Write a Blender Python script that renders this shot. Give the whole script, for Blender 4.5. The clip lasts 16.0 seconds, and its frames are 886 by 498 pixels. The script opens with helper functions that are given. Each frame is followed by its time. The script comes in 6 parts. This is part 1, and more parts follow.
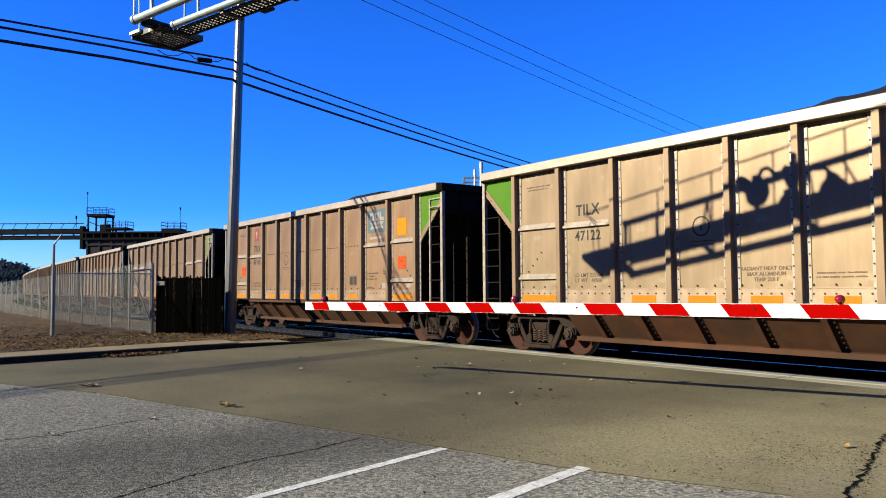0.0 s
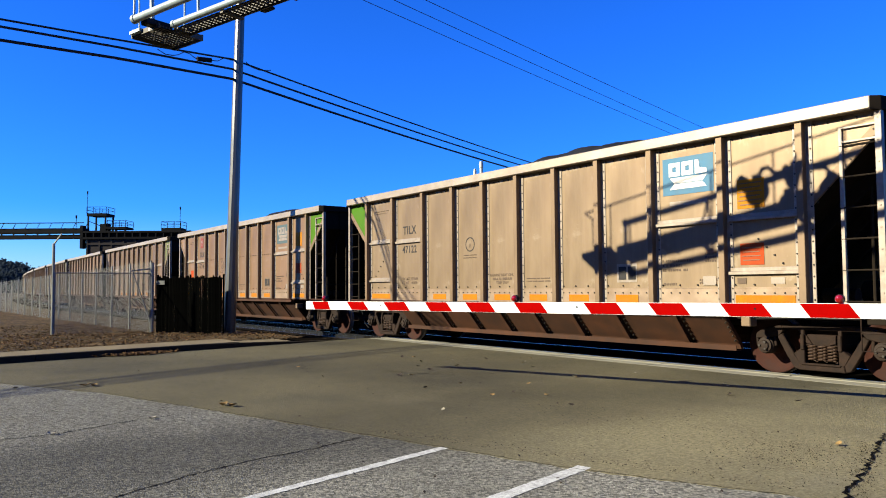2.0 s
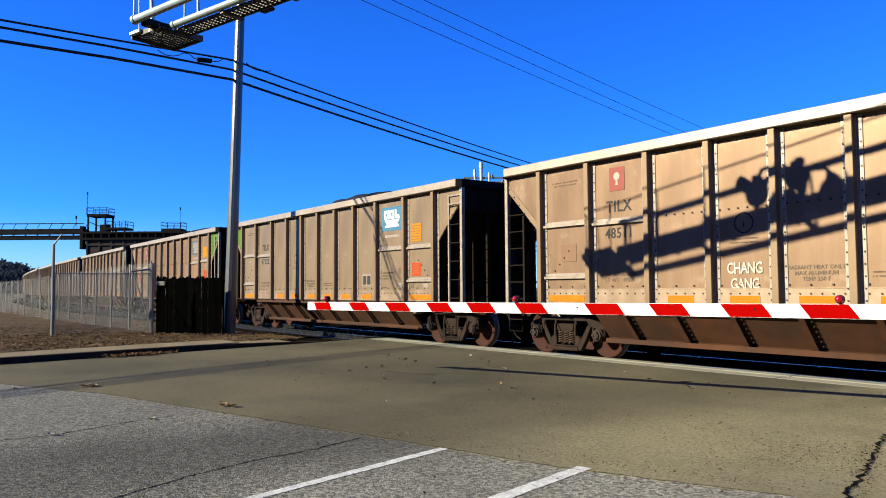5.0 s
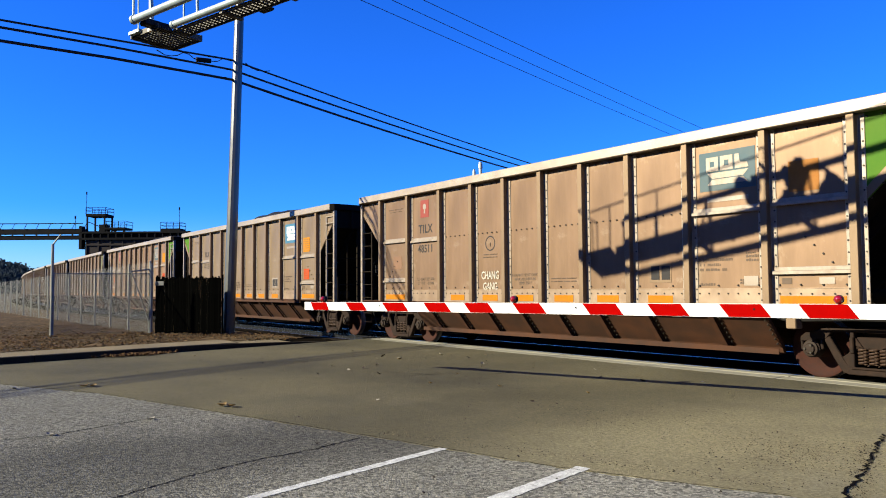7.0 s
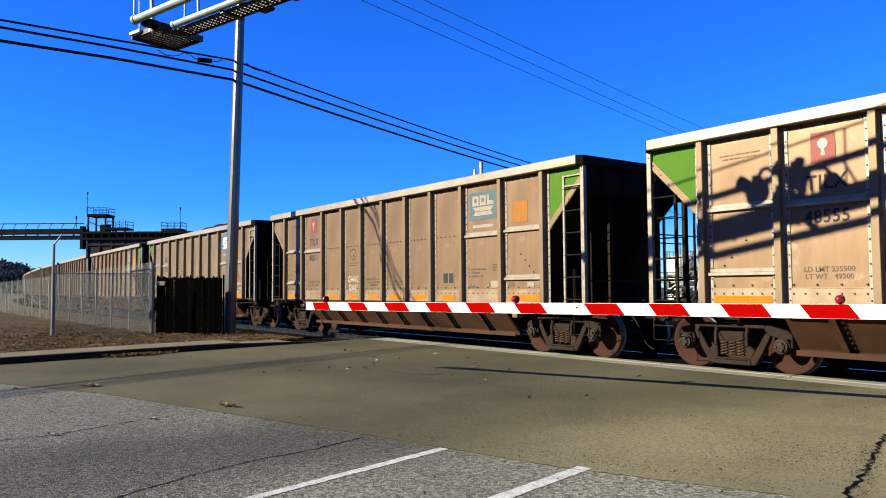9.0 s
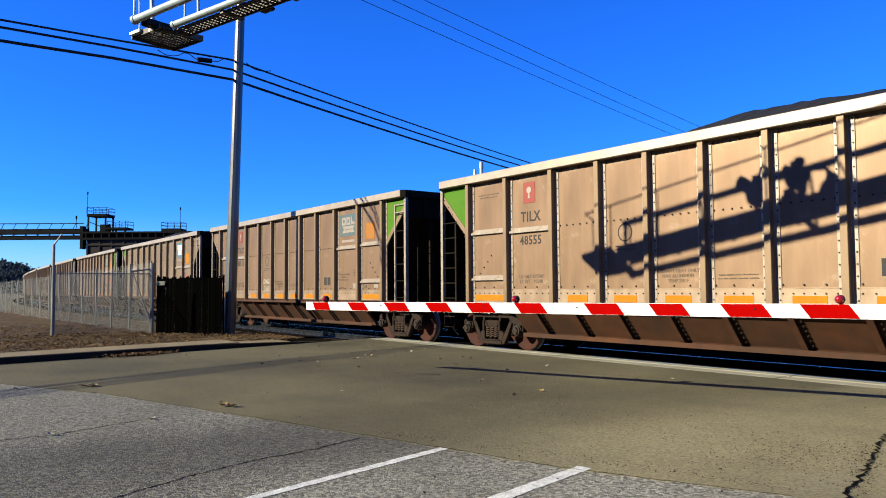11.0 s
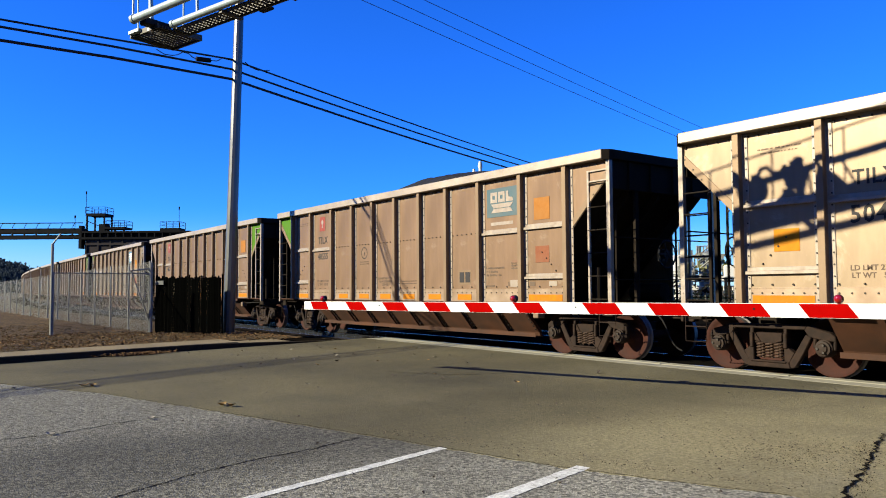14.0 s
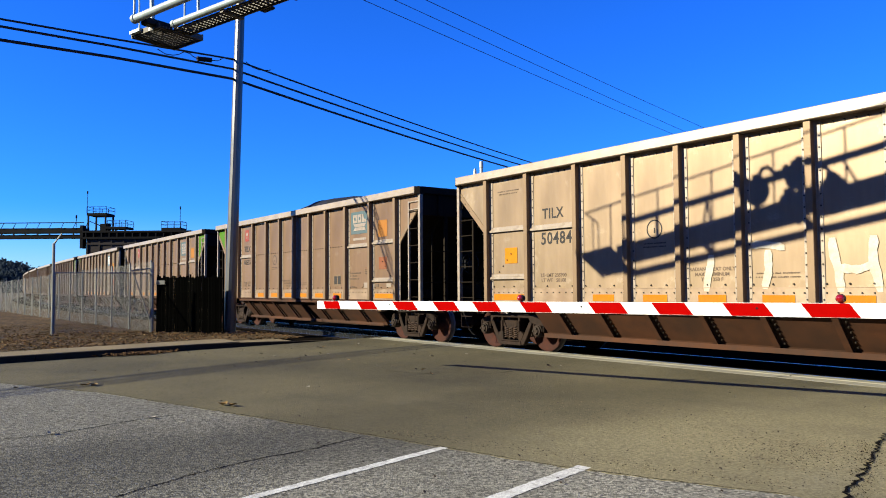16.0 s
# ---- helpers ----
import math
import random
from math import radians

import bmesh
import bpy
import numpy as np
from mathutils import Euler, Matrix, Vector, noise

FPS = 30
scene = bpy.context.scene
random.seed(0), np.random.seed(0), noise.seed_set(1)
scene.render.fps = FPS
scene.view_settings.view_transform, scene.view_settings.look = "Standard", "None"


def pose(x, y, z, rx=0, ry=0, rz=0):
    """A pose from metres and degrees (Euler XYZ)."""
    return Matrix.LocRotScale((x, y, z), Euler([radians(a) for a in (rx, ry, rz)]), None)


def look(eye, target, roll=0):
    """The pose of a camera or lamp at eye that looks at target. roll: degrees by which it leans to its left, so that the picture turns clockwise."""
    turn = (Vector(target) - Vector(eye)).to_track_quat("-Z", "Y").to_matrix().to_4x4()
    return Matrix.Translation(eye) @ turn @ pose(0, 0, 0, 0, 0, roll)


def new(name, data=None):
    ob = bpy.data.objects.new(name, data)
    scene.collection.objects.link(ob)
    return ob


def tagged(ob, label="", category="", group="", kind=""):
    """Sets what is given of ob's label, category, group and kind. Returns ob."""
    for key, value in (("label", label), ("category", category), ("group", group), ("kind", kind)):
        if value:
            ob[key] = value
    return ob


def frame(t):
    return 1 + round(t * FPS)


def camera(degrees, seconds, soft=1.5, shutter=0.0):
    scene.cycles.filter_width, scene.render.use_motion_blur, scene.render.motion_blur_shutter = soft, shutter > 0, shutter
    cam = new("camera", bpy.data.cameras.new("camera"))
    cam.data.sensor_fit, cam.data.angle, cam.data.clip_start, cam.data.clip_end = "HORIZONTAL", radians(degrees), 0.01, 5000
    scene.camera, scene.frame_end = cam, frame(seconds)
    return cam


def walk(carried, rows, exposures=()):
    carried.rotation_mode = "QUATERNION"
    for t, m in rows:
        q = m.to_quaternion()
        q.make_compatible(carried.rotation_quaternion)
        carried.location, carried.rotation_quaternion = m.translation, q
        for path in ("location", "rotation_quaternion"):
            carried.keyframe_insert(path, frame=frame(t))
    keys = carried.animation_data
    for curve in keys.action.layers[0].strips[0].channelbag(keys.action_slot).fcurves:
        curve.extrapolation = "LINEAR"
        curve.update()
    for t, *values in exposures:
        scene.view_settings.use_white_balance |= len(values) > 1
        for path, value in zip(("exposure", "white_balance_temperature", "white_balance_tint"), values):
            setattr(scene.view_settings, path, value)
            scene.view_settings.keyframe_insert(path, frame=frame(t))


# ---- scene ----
# ---- camera ----
CAM = (0.0, 0.0, 1.41)
YAW, PITCH, ROLL = 53.543, 3.008, -0.397


def eye(dyaw=0.0, dpitch=0.0):
    return pose(*CAM, 90 + PITCH + dpitch, 0, YAW + dyaw) @ pose(0, 0, 0, 0, 0, ROLL)


cam = camera(61.11, 16.0, soft=1.0)
SWAY = [(0, .03, .012), (1.2, .028, .01), (1.7, .03, -.035), (2.5, .034, -.01), (3.2, .036, .01), (4.2, .045, .005),
        (6.4, -.03, .04), (7, -.03, .018), (8, -.03, .018), (9, .034, .018), (11.5, .034, .012), (12, .02, .018),
        (13, -.08, .01), (13.6, -.03, -.035), (14.5, -.06, 0), (15.3, -.03, -.04), (16, .034, -.045)]
walk(cam, [(t, eye(a, b)) for t, a, b in SWAY])

# ---- world and sun ----
SUN = Vector((-0.345, -0.84, 0.43)).normalized()
world = bpy.data.worlds.new("world")
scene.world = world
world.use_nodes = True
wn, wl = world.node_tree.nodes, world.node_tree.links
sky = wn.new("ShaderNodeTexSky")
sky.sky_type, sky.sun_disc = "NISHITA", False
sky.sun_elevation = math.asin(SUN.z)
sky.sun_rotation = math.atan2(SUN.x, SUN.y)
sky.air_density, sky.dust_density, sky.ozone_density = 1.0, 0.0, 4.0
hsv = wn.new("ShaderNodeHueSaturation")
hsv.inputs["Saturation"].default_value = 1.15
tint = wn.new("ShaderNodeMix")
tint.data_type, tint.blend_type = "RGBA", "MULTIPLY"
tint.inputs[0].default_value = 1.0
wl.new(sky.outputs[0], hsv.inputs["Color"])
co = wn.new("ShaderNodeTexCoord")
up = wn.new("ShaderNodeSeparateXYZ")
low = wn.new("ShaderNodeMapRange")
low.interpolation_type = "SMOOTHSTEP"
low.inputs["From Min"].default_value, low.inputs["From Max"].default_value = 0.015, 0.11
haze = wn.new("ShaderNodeMix")
haze.data_type = "RGBA"
haze.inputs[6].default_value = (0.50, 0.86, 1.62, 1)
haze.inputs[7].default_value = (0.17, 0.68, 1.75, 1)
wl.new(co.outputs["Generated"], up.inputs[0])
wl.new(up.outputs["Z"], low.inputs[0])
wl.new(low.outputs[0], haze.inputs[0])
wl.new(haze.outputs[2], tint.inputs[7])
wl.new(hsv.outputs[0], tint.inputs[6])
wl.new(tint.outputs[2], wn["Background"].inputs[0])
wn["Background"].inputs[1].default_value = 0.0503
lamp = bpy.data.lights.new("sun", "SUN")
lamp.energy, lamp.angle, lamp.color = 5.0, radians(0.5), (1.0, 0.94, 0.72)
sun = new("sun", lamp)
sun.matrix_world = look(SUN * 60, (0, 0, 0))
scene.view_settings.exposure = 1.53


# ---- materials ----
def mat(name, col, rough=0.7, metal=0.0, var=0.18, scale=6.0, dirt=None, dirt_amount=0.4, dirt_scale=1.3, bump=0.15,
        bscale=90.0, stretch=(1, 1, 1), piece=0.0, emit=0.0, spec=0.3, coat=0.0, hard=0.22, wear=None, speck=None, worn=None, lane=None):
    """A procedural surface: fine grain, broad stains and a little relief."""
    if rough >= 0.85 and spec == 0.3:
        spec = 0.05
    m = bpy.data.materials.new(name)
    m.use_nodes = True
    n, l = m.node_tree.nodes, m.node_tree.links
    b = n["Principled BSDF"]
    b.inputs["Metallic"].default_value = metal
    b.inputs["Specular IOR Level"].default_value = spec
    b.inputs["Coat Weight"].default_value = coat
    tc = n.new("ShaderNodeTexCoord")
    mp = n.new("ShaderNodeMapping")
    mp.inputs["Scale"].default_value = stretch
    l.new(tc.outputs["Object"], mp.inputs[0])
    fine = n.new("ShaderNodeTexNoise")
    fine.inputs["Scale"].default_value = scale
    fine.inputs["Detail"].default_value = 6
    fine.inputs["Roughness"].default_value = 0.65
    l.new(mp.outputs[0], fine.inputs["Vector"])
    ramp = n.new("ShaderNodeValToRGB")
    e = ramp.color_ramp.elements
    e[0].position, e[1].position = 0.5 - hard, 0.5 + hard
    e[0].color = (*[c * (1 - var) for c in col], 1)
    e[1].color = (*[min(1, c * (1 + var)) for c in col], 1)
    l.new(fine.outputs[0], ramp.inputs[0])
    out = ramp.outputs[0]
    if dirt:
        broad = n.new("ShaderNodeTexNoise")
        broad.inputs["Scale"].default_value = dirt_scale
        broad.inputs["Detail"].default_value = 5
        broad.inputs["Roughness"].default_value = 0.6
        l.new(mp.outputs[0], broad.inputs["Vector"])
        r2 = n.new("ShaderNodeMapRange")
        r2.inputs["From Min"].default_value, r2.inputs["From Max"].default_value = 0.38, 0.68
        r2.inputs["To Max"].default_value = dirt_amount
        l.new(broad.outputs[0], r2.inputs[0])
        mix = n.new("ShaderNodeMix")
        mix.data_type = "RGBA"
        l.new(r2.outputs[0], mix.inputs[0])
        l.new(out, mix.inputs[6])
        mix.inputs[7].default_value = (*dirt, 1)
        out = mix.outputs[2]
    if worn:
        # paler rubbed patches with ragged edges
        pa = n.new("ShaderNodeTexNoise")
        pa.inputs["Scale"].default_value = worn[2]
        pa.inputs["Detail"].default_value = 7
        pa.inputs["Roughness"].default_value = 0.7
        pa.inputs["Distortion"].default_value = 0.6
        l.new(tc.outputs["Object"], pa.inputs["Vector"])
        pr = n.new("ShaderNodeMapRange")
        pr.inputs["From Min"].default_value, pr.inputs["From Max"].default_value = 0.55, 0.72
        pr.inputs["To Max"].default_value = worn[1]
        l.new(pa.outputs[0], pr.inputs[0])
        pm = n.new("ShaderNodeMix")
        pm.data_type = "RGBA"
        l.new(pr.outputs[0], pm.inputs[0])
        l.new(out, pm.inputs[6])
        pm.inputs[7].default_value = (*worn[0], 1)
        out = pm.outputs[2]
    if speck:
        # single stones of the mix, each a little lighter or darker
        vo = n.new("ShaderNodeTexVoronoi")
        vo.inputs["Scale"].default_value = speck[0]
        l.new(tc.outputs["Object"], vo.inputs["Vector"])
        bw = n.new("ShaderNodeRGBToBW")
        l.new(vo.outputs["Color"], bw.inputs[0])
        sr = n.new("ShaderNodeMapRange")
        sr.inputs["From Min"].default_value, sr.inputs["From Max"].default_value = 0.2, 0.8
        sr.inputs["To Min"].default_value, sr.inputs["To Max"].default_value = 1 - speck[1], 1 + speck[1] * 1.2
        l.new(bw.outputs[0], sr.inputs[0])
        sh = n.new("ShaderNodeHueSaturation")
        l.new(sr.outputs[0], sh.inputs["Value"])
        l.new(out, sh.inputs["Color"])
        out = sh.outputs[0]
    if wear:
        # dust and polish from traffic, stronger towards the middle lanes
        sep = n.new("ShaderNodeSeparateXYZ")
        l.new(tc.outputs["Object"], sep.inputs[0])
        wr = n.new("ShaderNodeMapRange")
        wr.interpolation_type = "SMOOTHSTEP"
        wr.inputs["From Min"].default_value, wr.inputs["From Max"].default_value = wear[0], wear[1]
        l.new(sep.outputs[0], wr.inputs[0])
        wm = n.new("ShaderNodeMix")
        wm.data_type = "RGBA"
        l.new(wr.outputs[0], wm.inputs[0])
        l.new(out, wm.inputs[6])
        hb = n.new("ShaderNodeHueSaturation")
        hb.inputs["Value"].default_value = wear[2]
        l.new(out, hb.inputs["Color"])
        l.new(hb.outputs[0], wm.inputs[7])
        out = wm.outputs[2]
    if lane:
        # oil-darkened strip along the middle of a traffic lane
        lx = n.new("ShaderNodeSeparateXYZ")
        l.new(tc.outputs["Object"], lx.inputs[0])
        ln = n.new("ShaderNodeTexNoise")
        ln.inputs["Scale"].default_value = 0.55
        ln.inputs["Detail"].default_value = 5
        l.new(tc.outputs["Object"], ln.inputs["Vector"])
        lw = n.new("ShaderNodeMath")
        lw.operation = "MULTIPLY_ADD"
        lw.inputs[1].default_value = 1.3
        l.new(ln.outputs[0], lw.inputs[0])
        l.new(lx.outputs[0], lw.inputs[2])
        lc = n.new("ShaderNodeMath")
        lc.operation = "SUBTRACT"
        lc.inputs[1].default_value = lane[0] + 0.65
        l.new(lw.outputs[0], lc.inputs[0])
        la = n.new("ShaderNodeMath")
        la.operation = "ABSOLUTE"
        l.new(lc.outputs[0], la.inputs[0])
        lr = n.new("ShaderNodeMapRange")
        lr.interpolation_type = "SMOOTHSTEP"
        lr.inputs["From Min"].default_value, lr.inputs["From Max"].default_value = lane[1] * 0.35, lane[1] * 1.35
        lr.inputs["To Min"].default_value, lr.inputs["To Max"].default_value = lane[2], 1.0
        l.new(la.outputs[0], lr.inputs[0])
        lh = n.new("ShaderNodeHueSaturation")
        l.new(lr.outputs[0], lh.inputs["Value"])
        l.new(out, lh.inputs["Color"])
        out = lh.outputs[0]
    if piece:
        info = n.new("ShaderNodeObjectInfo")
        hs = n.new("ShaderNodeHueSaturation")
        mr = n.new("ShaderNodeMapRange")
        mr.inputs["To Min"].default_value, mr.inputs["To Max"].default_value = 1 - piece, 1 + piece
        l.new(info.outputs["Random"], mr.inputs[0])
        l.new(mr.outputs[0], hs.inputs["Value"])
        l.new(out, hs.inputs["Color"])
        out = hs.outputs[0]
    l.new(out, b.inputs["Base Color"])
    rr = n.new("ShaderNodeMapRange")
    rr.inputs["To Min"].default_value, rr.inputs["To Max"].default_value = max(0.03, rough - 0.12), min(1, rough + 0.12)
    l.new(fine.outputs[0], rr.inputs[0])
    l.new(rr.outputs[0], b.inputs["Roughness"])
    if bump:
        bn = n.new("ShaderNodeTexNoise")
        bn.inputs["Scale"].default_value = bscale
        bn.inputs["Detail"].default_value = 4
        l.new(tc.outputs["Object"], bn.inputs["Vector"])
        bp = n.new("ShaderNodeBump")
        bp.inputs["Strength"].default_value = bump
        bp.inputs["Distance"].default_value = 0.02
        l.new(bn.outputs[0], bp.inputs["Height"])
        l.new(bp.outputs[0], b.inputs["Normal"])
    if emit:
        l.new(out, b.inputs["Emission Color"])
        b.inputs["Emission Strength"].default_value = emit
    return m


TAN = (0.195, 0.143, 0.089)
